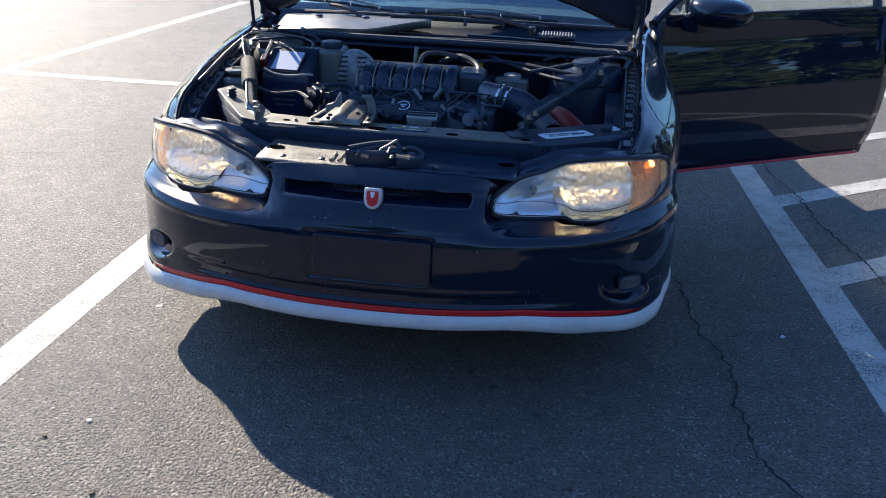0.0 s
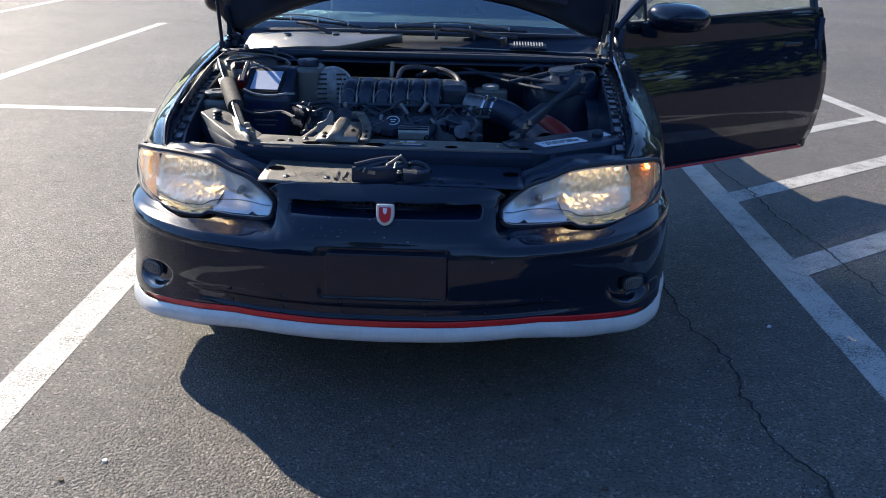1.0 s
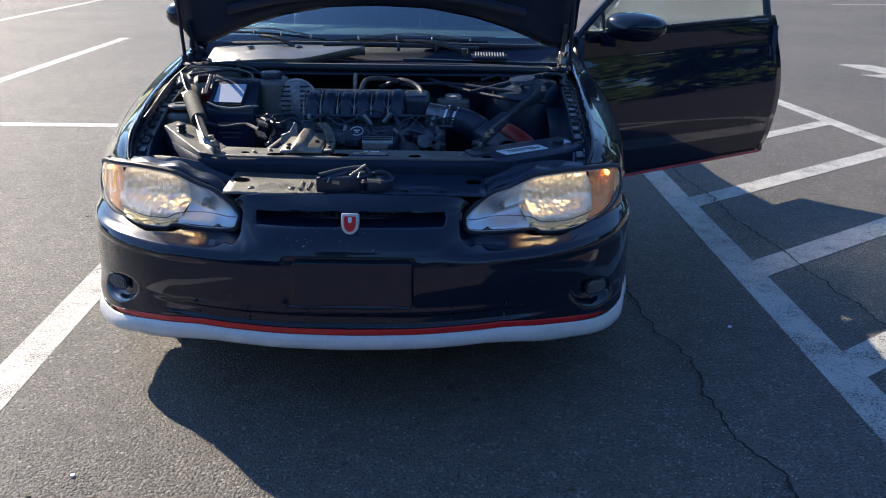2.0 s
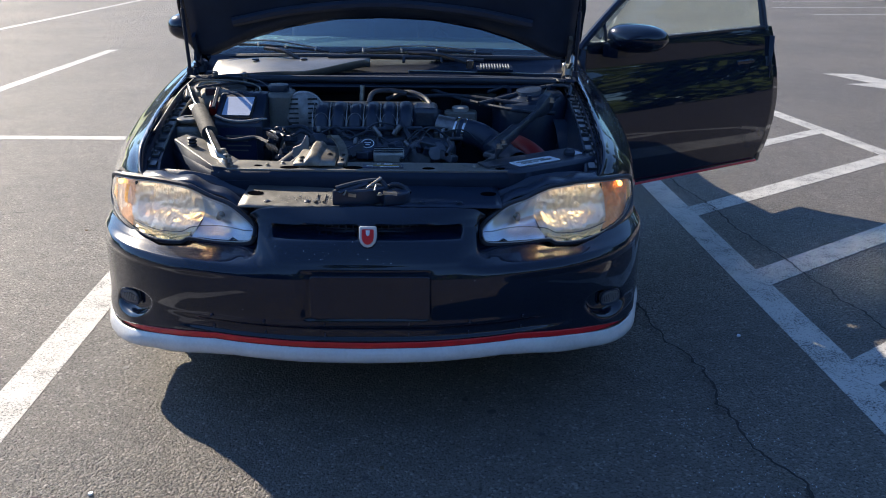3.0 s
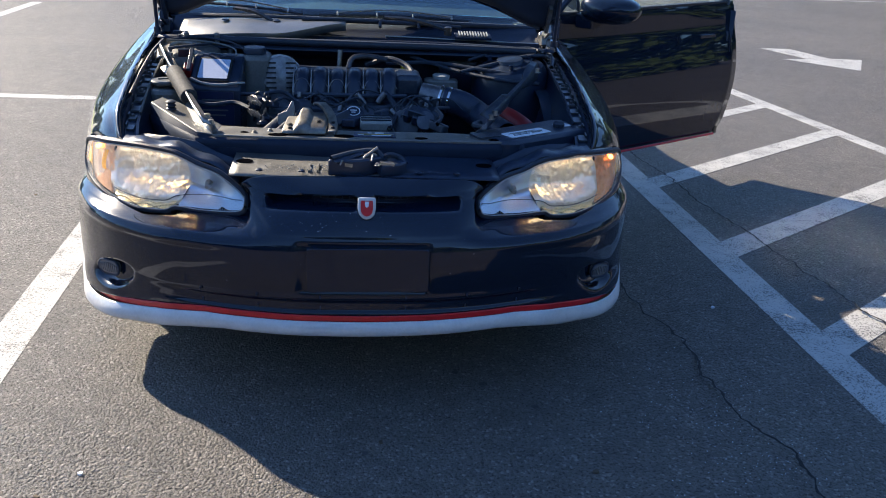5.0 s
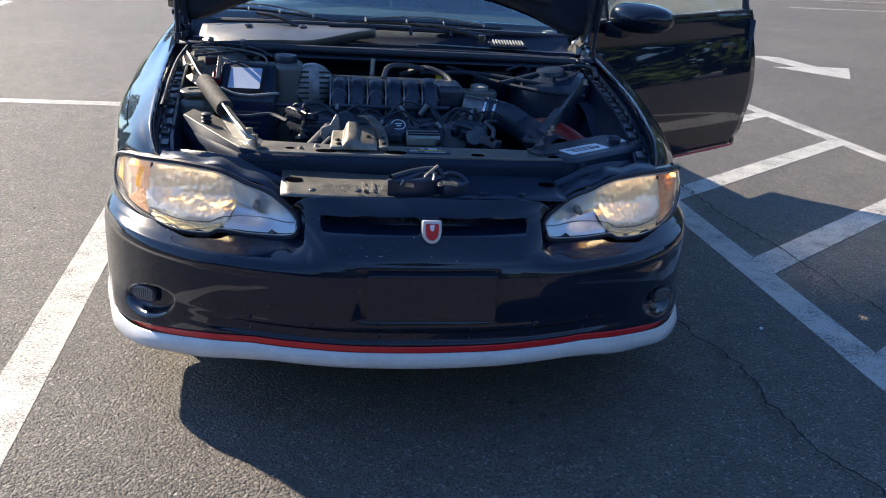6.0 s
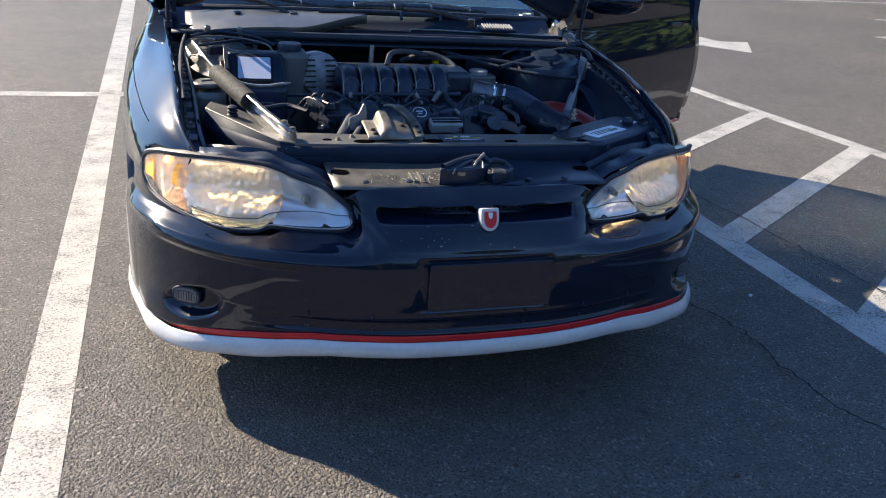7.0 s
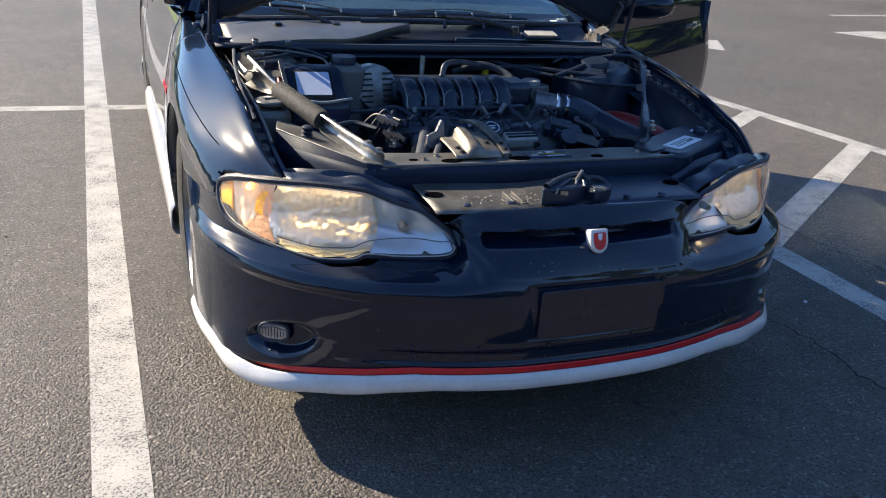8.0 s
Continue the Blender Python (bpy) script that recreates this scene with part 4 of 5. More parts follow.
def hood_back(x):
    return lerp_table([(0, .135), (.2, .128), (.4, .093), (.55, .048), (.65, .006), (.74, -.035), (.80, -.03), (.84, .06)], abs(x))


def hood_front(x):
    return lerp_table([(0, 1.245), (.3, 1.22), (.5, 1.15), (.62, 1.07), (.70, .97), (.76, .80), (.80, .55), (.84, .20)], abs(x))


def hood_sheet(lift, inset=0.0, crown_h=.035):
    rows = []
    for k in range(41):
        x = (-.84 + inset) + (1.68 - 2 * inset) * k / 40
        a, b = hood_back(x) + inset * .6, hood_front(x) - inset
        rows.append([hood_at(x, a + (b - a) * j / 24, lift - crown_h * (x / .84) ** 2 - .02 * ((j / 24) - .4) ** 2) for j in range(25)])
    return sheet(rows)


hood = part("hood", hood_sheet(.02), PAINT, car, "raised glossy black hood seen from below", thick=.004)
part("inner_panel", hood_sheet(-.004, .035, .030), HOODINNER, hood, "satin black hood inner panel", thick=.003)
bm = bmesh.new()
for pts in ([(-.62, .14), (-.35, .19), (0, .215), (.35, .19), (.62, .14)], [(-.74, .3), (-.68, .75), (-.52, 1.0)], [(.74, .3), (.68, .75), (.52, 1.0)]):
    pipe(bm, [hood_at(x, d, -.016 - .030 * (x / .84) ** 2) for x, d in pts], .020, 8, 8)
parts("hood_rib", bm, HOODINNER, hood)
for s in (-1, 1):
    bm = bmesh.new()
    box(bm, (s * .800, 1.53, .862), (.045, .12, .040), euler(-12, 0, 0))
    box(bm, (s * .792, 1.47, .90), (.012, .16, .035), euler(-24, 0, 0))
    box(bm, hood_at(s * .79, .03, -.03), (.014, .05, .12), euler(32, 0, 0))
    rod(bm, (s * .775, 1.53, .885), (s * .825, 1.53, .885), .014)
    for dy in (-.03, .03):
        lathe(bm, [(.011, 0), (.011, .008), (.007, .010)], pose(s * .800, 1.53 + dy, .884 + dy * .2), 6)
    part("hood_hinge", bm, STEEL if s > 0 else SATIN, hood, "pale metal hood hinge with bolts" if s > 0 else "")
    bm = bmesh.new()
    foot, tip = Vector((s * .790, 1.29, .885)), hood_at(s * .80, .46, -.03)
    mid = foot.lerp(tip, .52)
    rod(bm, foot, mid, .0075)
    rod(bm, mid, tip, .0035)
    lathe(bm, [(.014, -.01), (.014, .012)], Matrix.Translation(foot), 10)
    part("hood_strut", bm, SATIN, hood, "thin black gas strut")

# ---- cabin ----
def screen_point(u, v):
    """u across -1 to 1, v from the base to the roof."""
    base = Vector((.80 * u, 1.47 + .20 * u * u, .925 - .03 * u * u))
    top = Vector((.575 * u, 2.42 + .10 * u * u, 1.375 - .035 * u * u))
    return base.lerp(top, v) + Vector((0, -.035, .02)) * math.sin(math.pi * v)


rows = [[screen_point(-1 + 2 * i / 24, v / 14) for i in range(25)] for v in range(15)]
shield = part("windshield", sheet(rows), SCREEN, car, "curved windshield reflecting the sky", thick=.005)
shield.visible_shadow = False
bm = bmesh.new()
pipe(bm, [screen_point(u, 0) + Vector((0, -.012, .003)) for u in np.linspace(-1, 1, 9)], .012, 8, 4)
part("glass_seal", bm, RUBBER, shield)
for s in (-1, 1):
    bm = bmesh.new()
    pipe(bm, [screen_point(s * 1.02, v) for v in (0, .33, .66, 1)] + [(s * .60, 3.0, 1.375), (s * .60, 3.5, 1.345), (s * .68, 4.0, 1.12), (s * .72, 4.3, 1.0)], .034, 10, 6)
    part("roof_pillar", bm, PAINT, car, "glossy black roof pillar and rail")
rows = [[Vector((.60 * u, y, lerp_table([(2.42, 1.382), (2.9, 1.412), (3.2, 1.408), (3.5, 1.362)], y) - .035 * u * u)) for u in np.linspace(-1, 1, 13)] for y in np.linspace(2.42, 3.5, 10)]
part("roof", sheet(rows), PAINT, car, "glossy black roof", thick=.006)
rows = [[Vector((((.60 + .12 * t)) * u, 3.5 + .72 * t + .05 * u * u, 1.362 - .36 * t + .05 * math.sin(math.pi * t) - .03 * u * u)) for u in np.linspace(-1, 1, 11)] for t in np.linspace(0, 1, 9)]
part("rear_window", sheet(rows), SCREEN, car, "dark rear window", thick=.004)
rows = []
for z in np.linspace(0, 1, 7):
    rows.append([Vector((-(.80 - .19 * z), y0 + (y1 - y0) * k / 8, .93 + .43 * z + .02 * (k / 8))) for k in range(9) for y0, y1 in [(1.75 + .72 * z, 4.15 - .68 * z)]])
sg = part("side_window", sheet(rows), WINDOW, car, "tinted passenger side window", thick=.004)
sg.visible_shadow = False
rows = []
for z in np.linspace(0, 1, 7):
    rows.append([Vector(((.80 - .19 * z), y0 + (y1 - y0) * k / 8, .95 + .41 * z + .02 * (k / 8))) for k in range(9) for y0, y1 in [(3.26, 4.15 - .68 * z)]])
sg = part("side_window", sheet(rows), WINDOW, car, "tinted rear side window", thick=.004)
sg.visible_shadow = False
rows = [[Vector((inner(y) * u, y, crown(y) - .02 + .025 * (1 - u * u))) for u in np.linspace(-1, 1, 13)] for y in np.linspace(4.16, 4.98, 10)]
part("trunk_lid", sheet(rows), PAINT, car, "glossy black trunk lid", thick=.004)
rows = [[Vector((.785 * u, 4.97 + .06 * (1 - abs(u) ** 3), z)) for u in np.linspace(-1, 1, 17)] for z in np.linspace(.25, .94, 8)]
part("rear_bumper", sheet(rows), PAINT, car, "glossy black rear end", thick=.004)
# floor pan, firewall, inner structure
bm = bmesh.new()
box(bm, (0, 3.2, .235), (1.76, 3.5, .03))
box(bm, (0, 1.40, .56), (1.50, .03, .62))
part("floor_pan", bm, SATIN, car)
# interior
bm = bmesh.new()
rows = [[Vector((.80 * u, y + .10 * u * u, z)) for u in np.linspace(-1, 1, 13)] for y, z in ((1.50, .80), (1.56, .885), (1.8, .935), (2.0, .945), (2.1, .92), (2.14, .84), (2.10, .62), (2.0, .5))]
part("dashboard", sheet(rows), TRIM, car, "dark grey dashboard", thick=.01)
for s in (-1, 1):
    bm = bmesh.new()
    box(bm, (s * .37, 2.62, .46), (.50, .50, .18), euler(6, 0, 0))
    box(bm, (s * .37, 2.95, .80), (.48, .14, .62), euler(-14, 0, 0))
    box(bm, (s * .37, 3.04, 1.16), (.26, .09, .17), euler(-14, 0, 0))
    part("front_seat", bm, CLOTH, car, "dark cloth front seat", bevel=.04)
bm = bmesh.new()
box(bm, (0, 3.75, .46), (1.2, .45, .2))
box(bm, (0, 4.02, .78), (1.2, .16, .55), euler(-18, 0, 0))
part("rear_seat", bm, CLOTH, car, "dark cloth rear seat", bevel=.04)
bm = bmesh.new()
sw = pose(.37, 2.22, .86, 68, 0, 0)
ring = [sw @ Vector((.185 * math.cos(a), .185 * math.sin(a), 0)) for a in np.linspace(0, 2 * math.pi, 17)]
pipe(bm, ring, .015, 8, 3)
for a in (0, 2.4, 3.9):
    rod(bm, sw @ Vector((0, 0, -.02)), sw @ Vector((.18 * math.cos(a), .18 * math.sin(a), 0)), .014)
lathe(bm, [(.07, -.04), (.075, -.01), (.05, .01)], sw, 16)
part("steering_wheel", bm, TRIM, car, "dark steering wheel")


# ---- wheels ----
def wheel(x, y, side):
    m = pose(x, y, AXLE_Z, 0, 90 * side, 0)
    bm = bmesh.new()
    prof = [(.215, -.105), (.24, -.113), (.29, -.116), (.32, -.105), (.333, -.085), (.337, -.04), (.337, .04), (.333, .085), (.32, .105), (.29, .116), (.24, .113), (.215, .105)]
    lathe(bm, prof, m, 48, caps=False)
    w = part("wheel", bm, TYRE, car, "black tyre on a silver five-spoke wheel")
    bm = bmesh.new()
    lathe(bm, [(.216, -.10), (.205, -.09), (.195, .02), (.205, .085), (.218, .104)], m, 40, caps=False)
    for k in range(5):
        a = 2 * math.pi * k / 5
        sp = m @ Euler((0, 0, a)).to_matrix().to_4x4()
        pts = [(.03, -.035), (.12, -.024), (.205, -.038), (.205, .038), (.12, .024), (.03, .035)]
        prism(bm, pts, .055, .085, sp)
    lathe(bm, [(.06, .04), (.06, .085), (.03, .098), (.01, .10)], m, 20)
    part("rim", bm, ALU, w, "silver alloy rim", bevel=.003)
    bm = bmesh.new()
    lathe(bm, [(.15, -.03), (.15, .0), (.04, .02)], m, 28)
    part("brake_disc", bm, STEEL, w)


for s in (-1, 1):
    wheel(s * .80, WHEEL_Y, s)
    wheel(s * .80, WHEEL_Y + 2.81, s)


# ---- engine bay ----
def bolt(bm, p, r=.009, h=.008, m=None):
    lathe(bm, [(r * 1.5, 0), (r * 1.5, .002), (r, .0025), (r, h), (r * .7, h + .001)], (m or Matrix()) @ Matrix.Translation(p), 6)


for s in (-1, 1):
    # inner fender: gutter beside the hood gap, rail with studs, wall down into the bay
    ys = np.linspace(.42, 1.45, 22)
    rows = []
    for y in ys:
        i, c = inner(y), ridge(y)
        rows.append([(s * (i - .006), y, c - .030), (s * (i - .012), y, c - .060), (s * (i - .042), y, c - .062), (s * (i - .046), y, c - .052), (s * (i - .054), y, c - .050), (s * (i - .060), y, c - .09), (s * (i - .11), y, .60), (s * (i - .15), y, .34)])
    rail = part("inner_fender", sheet(rows), SATIN, car, "black inner fender rail with studs", thick=.002)
    rng = random.Random(5 + s)
    bm = bmesh.new()
    for k in range(15):
        # pressed tabs with a slot between them, clips here and there
        y = .50 + k * .058
        x, z = s * (inner(y) - .029), ridge(y) - .056
        tilt = math.degrees(math.atan2(ridge(y + .02) - ridge(y - .02), .04))
        box(bm, (x, y, z), (.026 + rng.uniform(-.004, .003), .030 + rng.uniform(-.006, .004), .007), euler(tilt, 0, rng.uniform(-7, 7)))
        box(bm, (x + s * .012, y + .006, z + .008), (.004, .020, .016), euler(tilt, 0, 0))
        if k % 3 == 1:
            lathe(bm, [(.007, 0), (.007, .007), (.004, .009)], Matrix.Translation((x, y + .004, z + .004)), 8)
    parts("rail_tab", bm, TABMETAL, rail, "pressed metal tab on the rail")
    bm = bmesh.new()
    pipe(bm, [(s * (inner(y) - .050), y, ridge(y) - .046) for y in np.linspace(.57, 1.36, 9)], .0045, 7, 4)
    part("rail_tube", bm, TANK if s < 0 else RUBBER, rail, "thin tube along the rail")
    # strut tower; lit left in grey, shaded right in black material
    bm = bmesh.new()
    lathe(bm, [(.165, -.22), (.150, -.04), (.130, -.006), (.110, 0), (.055, .006), (.05, .020), (.02, .024)], pose(s * .585, 1.14, .825, 6, -6 * s, 0), 28)
    for a in (0.4, 2.5, 4.6):
        bolt(bm, (.09 * math.cos(a), .09 * math.sin(a), .0), .010, .018, pose(s * .585, 1.14, .826, 6, -6 * s, 0))
    part("strut_tower", bm, TIEMETAL if s < 0 else SATIN, car, "dusty strut tower with three studs, right copy darkened for shade")

# upper tie bar
bm = bmesh.new()
bar = [(-.69, .60), (-.505, .340), (-.30, .328), (0, .322), (.30, .322), (.45, .330), (.46, .41), (.27, .425), (0, .425), (-.26, .430), (-.43, .455), (-.665, .72)]
prism(bm, [(-.46, .338)] + bar[2:10] + [(-.445, .452)], .716, .729)
end = [(-.69, .60), (-.60, .472), (-.505, .340), (-.456, .338), (-.444, .453), (-.545, .585), (-.665, .72)]
tilt_z = lambda x, y: .7295 + .15 * max(0, -.455 - x)
up_, low_ = ([bm.verts.new((x, y, tilt_z(x, y) + dz)) for x, y in end] for dz in (0, -.004))
bm.faces.new(up_), bm.faces.new(low_[::-1])
for k in range(len(end)):
    q = (k + 1) % len(end)
    bm.faces.new((low_[k], low_[q], up_[q], up_[k]))
tie = part("radiator_support", bm, TIEMETAL, car, "dusty dark metal radiator support", bevel=.003)
rows = [[(x, y + dy, z) for x, y in [(-.70, .61), (-.508, .340), (-.30, .327), (0, .321), (.30, .321), (.50, .335), (.70, .59)]] for dy, z in ((0, .722), (-.006, .70), (.0, .66), (.03, .56), (.05, .36))]
part("front_skirt", sheet(rows), COWL, tie, thick=.003)
apron = [(-.69, .60), (-.60, .472), (-.505, .340), (-.46, .337)]
part("end_apron", sheet([[(x, y + .002, tilt_z(x, y) - .004 if k == 0 else .60) for x, y in apron] for k in (0, 1)]), COWL, tie, thick=.003)
bm = bmesh.new()
prism(bm, [(.45, .31), (.50, .318), (.70, .59), (.68, .72), (.43, .45)], .655, .668)
part("support_end", bm, SATIN, tie)
bm = bmesh.new()
for x, y, r in ((-.365, .372, .009), (-.262, .352, .021), (-.060, .352, .022), (.18, .345, .014), (.41, .345, .012)):
    lathe(bm, [(r, 0), (r, .0015), (r * .8, .0025), (r * .5, .0015)], Matrix.Translation((x, y, .729)) @ Matrix.Diagonal((1.45, .8, 1, 1)), 18)
parts("opening", bm, HOLE, tie, "dark oval opening")
bm = bmesh.new()
for x, y in ((-.335, .372), (-.46, .39), (-.29, .40), (.09, .36), (.33, .37)):
    bolt(bm, (x, y, .729), .006, .007)
parts("bolt", bm, STEEL, tie)
# low rubber buffer on the slanted end
bm = bmesh.new()
for k in range(3):
    lathe(bm, [(.010, 0), (.016, .004), (.016, .007), (.010, .011)], Matrix.Translation((-.615, .545, tilt_z(-.615, .545) - .002 + k * .011)), 14)
part("rubber_buffer", bm, RUBBER, tie)
bm = bmesh.new()
box(bm, (.035, .372, .7305), (.13, .05, .002))
sticker = part("sticker", bm, DARKBLUE, tie, "dark sticker with pale and yellow print")
bm = bmesh.new()
box(bm, (.020, .388, .7325), (.012, .006, .001)), box(bm, (.050, .388, .7325), (.028, .010, .001)), box(bm, (-.008, .364, .7325), (.02, .004, .001)), box(bm, (.055, .357, .7325), (.06, .005, .001))
parts("print_bar", bm, LABEL, sticker)
bm = bmesh.new()
box(bm, (.035, .373, .7325), (.105, .003, .001))
part("print_line", bm, YELLOW, sticker)
tie.location = (0, .035, -.017)

# close-out panel in front of the radiator
def closeout(x0, x1, n):
    rows = []
    for j, (y, z) in enumerate(((.352, .636), (.345, .660), (.27, .658), (.21, .656), (.170, .654), (.150, .648))):
        rows.append([(x, y + .012 * (abs(x) / .4) ** 2 + (.010 * math.sin(x * 17) if j in (1, 2) else 0), z + .003 * math.sin(x * 9)) for x in np.linspace(x0, x1, n)])
    return sheet(rows)


panel = part("closeout_panel", closeout(-.385, .055, 18), DULLPLATE, car, "dusty grey splash panel behind the bumper", thick=.003)
# right half of the same panel, hood shade put in as black material
part("closeout_shade_half", closeout(.057, .40, 14), SATIN, panel, "right half of the splash panel, blackened for the hood's shade", thick=.003)
bm = bmesh.new()
for x in (-.352, .365):
    lathe(bm, [(.020, 0), (.020, .0012), (.018, .0016)], Matrix.Translation((x, .270, .6605)) @ pose(0, 0, 0, 2, 0, 0) @ Matrix.Diagonal((1.25, .9, 1, 1)), 18)
parts("opening", bm, HOLE, panel, "dark oval opening")
bm = bmesh.new()
for x in (-.16, -.135, -.02):
    box(bm, (x, .225, .659), (.006, .075, .006), euler(2, 0, 0))
parts("pressed_rib", bm, DULLPLATE, panel)
bm = bmesh.new()
for x in (-.30, -.18, .16, .27):
    lathe(bm, [(.010, 0), (.010, .003), (.005, .006)], Matrix.Translation((x, .172, .662)), 10)
parts("push_pin", bm, PLASTIC, panel)
# hood latch
bm = bmesh.new()
prism(bm, [(-.105, .150), (-.098, .168), (-.030, .222), (.030, .245), (.052, .240), (.060, .205), (.020, .165), (-.02, .150)], .656, .704)
prism(bm, [(.03, .20), (.06, .235), (.115, .225), (.125, .195), (.10, .165), (.05, .150)], .655, .690)
box(bm, (-.045, .175, .706), (.10, .022, .010), euler(6, -8, 32))
latch = part("hood_latch", bm, PLASTIC, car, "black hood latch with bright striker parts", bevel=.007)
bm = bmesh.new()
pipe(bm, [(-.095, .155, .708), (-.03, .195, .715), (.03, .215, .716), (.055, .20, .700)], .008, 8, 5)
pipe(bm, [(.05, .225, .69), (.075, .222, .703), (.105, .222, .695), (.122, .205, .680)], .008, 7, 5)
part("latch_lever", bm, RUBBER, latch)
bm = bmesh.new()
rod(bm, (.004, .182, .708), (.038, .212, .726), .0045)
rod(bm, (-.004, .166, .706), (.004, .176, .712), .003)
rod(bm, (.020, .160, .700), (.024, .178, .712), .003)
rod(bm, (-.070, .146, .690), (-.062, .150, .704), .003)
box(bm, (.065, .168, .691), (.040, .022, .008), euler(0, 8, 10))
box(bm, (-.045, .150, .690), (.022, .008, .010), euler(0, 8, 0))
bolt(bm, (.036, .150, .690), .006, .007)
parts("striker", bm, STEEL, latch)
# grit and dry scraps caught on the panel
bm = bmesh.new()
rng = random.Random(8)
for k in range(170):
    x, y = max(-.34, min(.05, rng.gauss(-.15, .07))), rng.uniform(.168, .245)
    r = rng.uniform(.0008, .0021)
    box(bm, (x, y, .6585 + (y - .17) * .02 + .001), (r * rng.uniform(1, 2.6), r, r), euler(0, rng.uniform(-30, 30), rng.uniform(0, 180)))
tagged(part("dry_grit", bm, GRIT, panel), "dry grit and scraps on the panel", kind="stuff")


def brace(s):
    """Diagonal channel from the strut tower to the tie bar."""
    a, b = (Vector((-.466, .372, .724)), Vector((-.705, .975, .838))) if s < 0 else (Vector((.390, .455, .748)), Vector((.635, .890, .840)))
    m, ln = along(a, b)
    bm = bmesh.new()
    w = .024
    deep = lambda t: 1 - .7 * soft(.36, .43, t) * (1 - soft(.76, .82, t))
    rows = [[m @ Vector((y * deep(t), x, ln * t)) for x, y in ((-hw * 1.25, .014), (-hw, .017), (-hw * .8, -.004), (-hw * .4, -.010), (hw * .4, -.010), (hw * .8, -.004), (hw, .017), (hw * 1.25, .014))] for t, hw in ((0, .026), (.12, .025), (.22, .022), (.38, .021), (.44, .013), (.74, .013), (.80, .022), (.86, .030), (.93, .037), (1, .040))]
    sheet(rows, bm)
    return bm, m, ln


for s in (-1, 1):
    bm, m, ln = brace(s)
    # right brace and its foot take a dark material in place of shade
    b = part("engine_brace", bm, STEEL if s < 0 else BAYMETAL, car, "worn bare steel diagonal brace" if s < 0 else "steel diagonal brace, darkened by its material for shade", thick=.003, bevel=0)
    bm = bmesh.new()
    for t in (.04, .11):
        p = m @ Vector((-.012, 0, ln * t))
        bolt(bm, p + Vector((0, 0, .008)), .010, .014)
    p = m @ Vector((-.012, 0, ln * .95))
    bolt(bm, p + Vector((0, 0, .008)), .011, .016)
    parts("bolt", bm, STEEL, b)
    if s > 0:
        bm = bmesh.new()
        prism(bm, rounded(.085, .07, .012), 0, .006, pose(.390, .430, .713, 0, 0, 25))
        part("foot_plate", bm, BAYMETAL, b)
    if s < 0:
        bm = bmesh.new()
        lathe(bm, [(.022, ln * .405), (.027, ln * .41), (.0285, ln * .43), (.0275, ln * .58), (.0285, ln * .735), (.027, ln * .755), (.022, ln * .76)], m, 24)
        part("foam_sleeve", bm, SLEEVE, b, "black foam sleeve round the brace")

# bare plate over the strut tower, thin lines beside it
bm = bmesh.new()
pts = [(-.700, .955, .838), (-.716, 1.01, .850), (-.722, 1.07, .858), (-.708, 1.12, .862), (-.670, 1.15, .862), (-.62, 1.155, .858)]
rows = []
for p, w in zip(smooth_path([Vector(q) for q in pts], 5), np.linspace(.030, .020, 26)):
    rows.append([p + Vector((-w, -w * .5, -.008)), p + Vector((-w * .6, -w * .3, .004)), p, p + Vector((w * .6, w * .3, .004)), p + Vector((w, w * .5, -.008))])
part("tower_plate", sheet(rows), STEEL, car, "bare steel plate curving over the strut tower", thick=.003)
for pts, r, m, what in (
        ([(-.705, 1.00, .890), (-.64, 1.09, .880), (-.54, 1.10, .872), (-.47, 1.05, .862), (-.455, 1.0, .845)], .0035, TANK, "thin grey cable over the strut tower"),
        ([(-.69, 1.18, .882), (-.58, 1.19, .876), (-.49, 1.15, .868), (-.44, 1.10, .852)], .004, RUBBER, "thin black cable over the strut tower"),
        ([(-.600, .865, .785), (-.555, .846, .772), (-.50, .842, .768), (-.445, .846, .774), (-.415, .87, .772)], .0045, PALEPLASTIC, "pale cable round the battery")):
    bm = bmesh.new()
    pipe(bm, pts, r, 8, 6)
    part("thin_line", bm, m, car, what)

# battery
bm = bmesh.new()
prof = [(.84, .56), (.84, .755), (.855, .768), (.985, .842), (1.07, .842), (1.07, .56)]
vs = [[bm.verts.new((x, y, z)) for y, z in prof] for x in (-.605, -.425)]
bm.faces.new(vs[0]), bm.faces.new(vs[1][::-1])
for i in range(6):
    j = (i + 1) % 6
    bm.faces.new((vs[0][i], vs[0][j], vs[1][j], vs[1][i]))
battery = part("battery", bm, PLASTIC, car, "black battery with a pale blank label and red terminal cover", bevel=.008)
slope = math.degrees(math.atan2(.074, .13))
lab = pose(-.524, .919, .807, slope, 0, -4)
bm = bmesh.new()
prism(bm, rounded(.118, .124, .006), -.002, .003, lab)
part("label_frame", bm, INK, battery)
bm = bmesh.new()
prism(bm, rounded(.104, .104, .004), .003, .005, lab)
part("label", bm, LABELBLUE, battery, "pale blue blank label")
bm = bmesh.new()
prism(bm, rounded(.13, .12, .006), 0, .003, pose(-.515, .839, .685, 90, 0, 0))
part("front_sticker", bm, DARKBLUE, battery, "dark blue sticker")
bm = bmesh.new()
for k in range(4):
    box(bm, (-.515, .8355, .715 - k * .018), (.09 - .02 * (k % 2), .001, .005))
parts("print_bar", bm, TANK, battery)
bm = bmesh.new()
box(bm, (-.618, .93, .800), (.030, .05, .04), euler(25, 0, 0))
part("terminal_cover", bm, REDPLASTIC, battery, "red terminal cover", bevel=.006)
bm = bmesh.new()
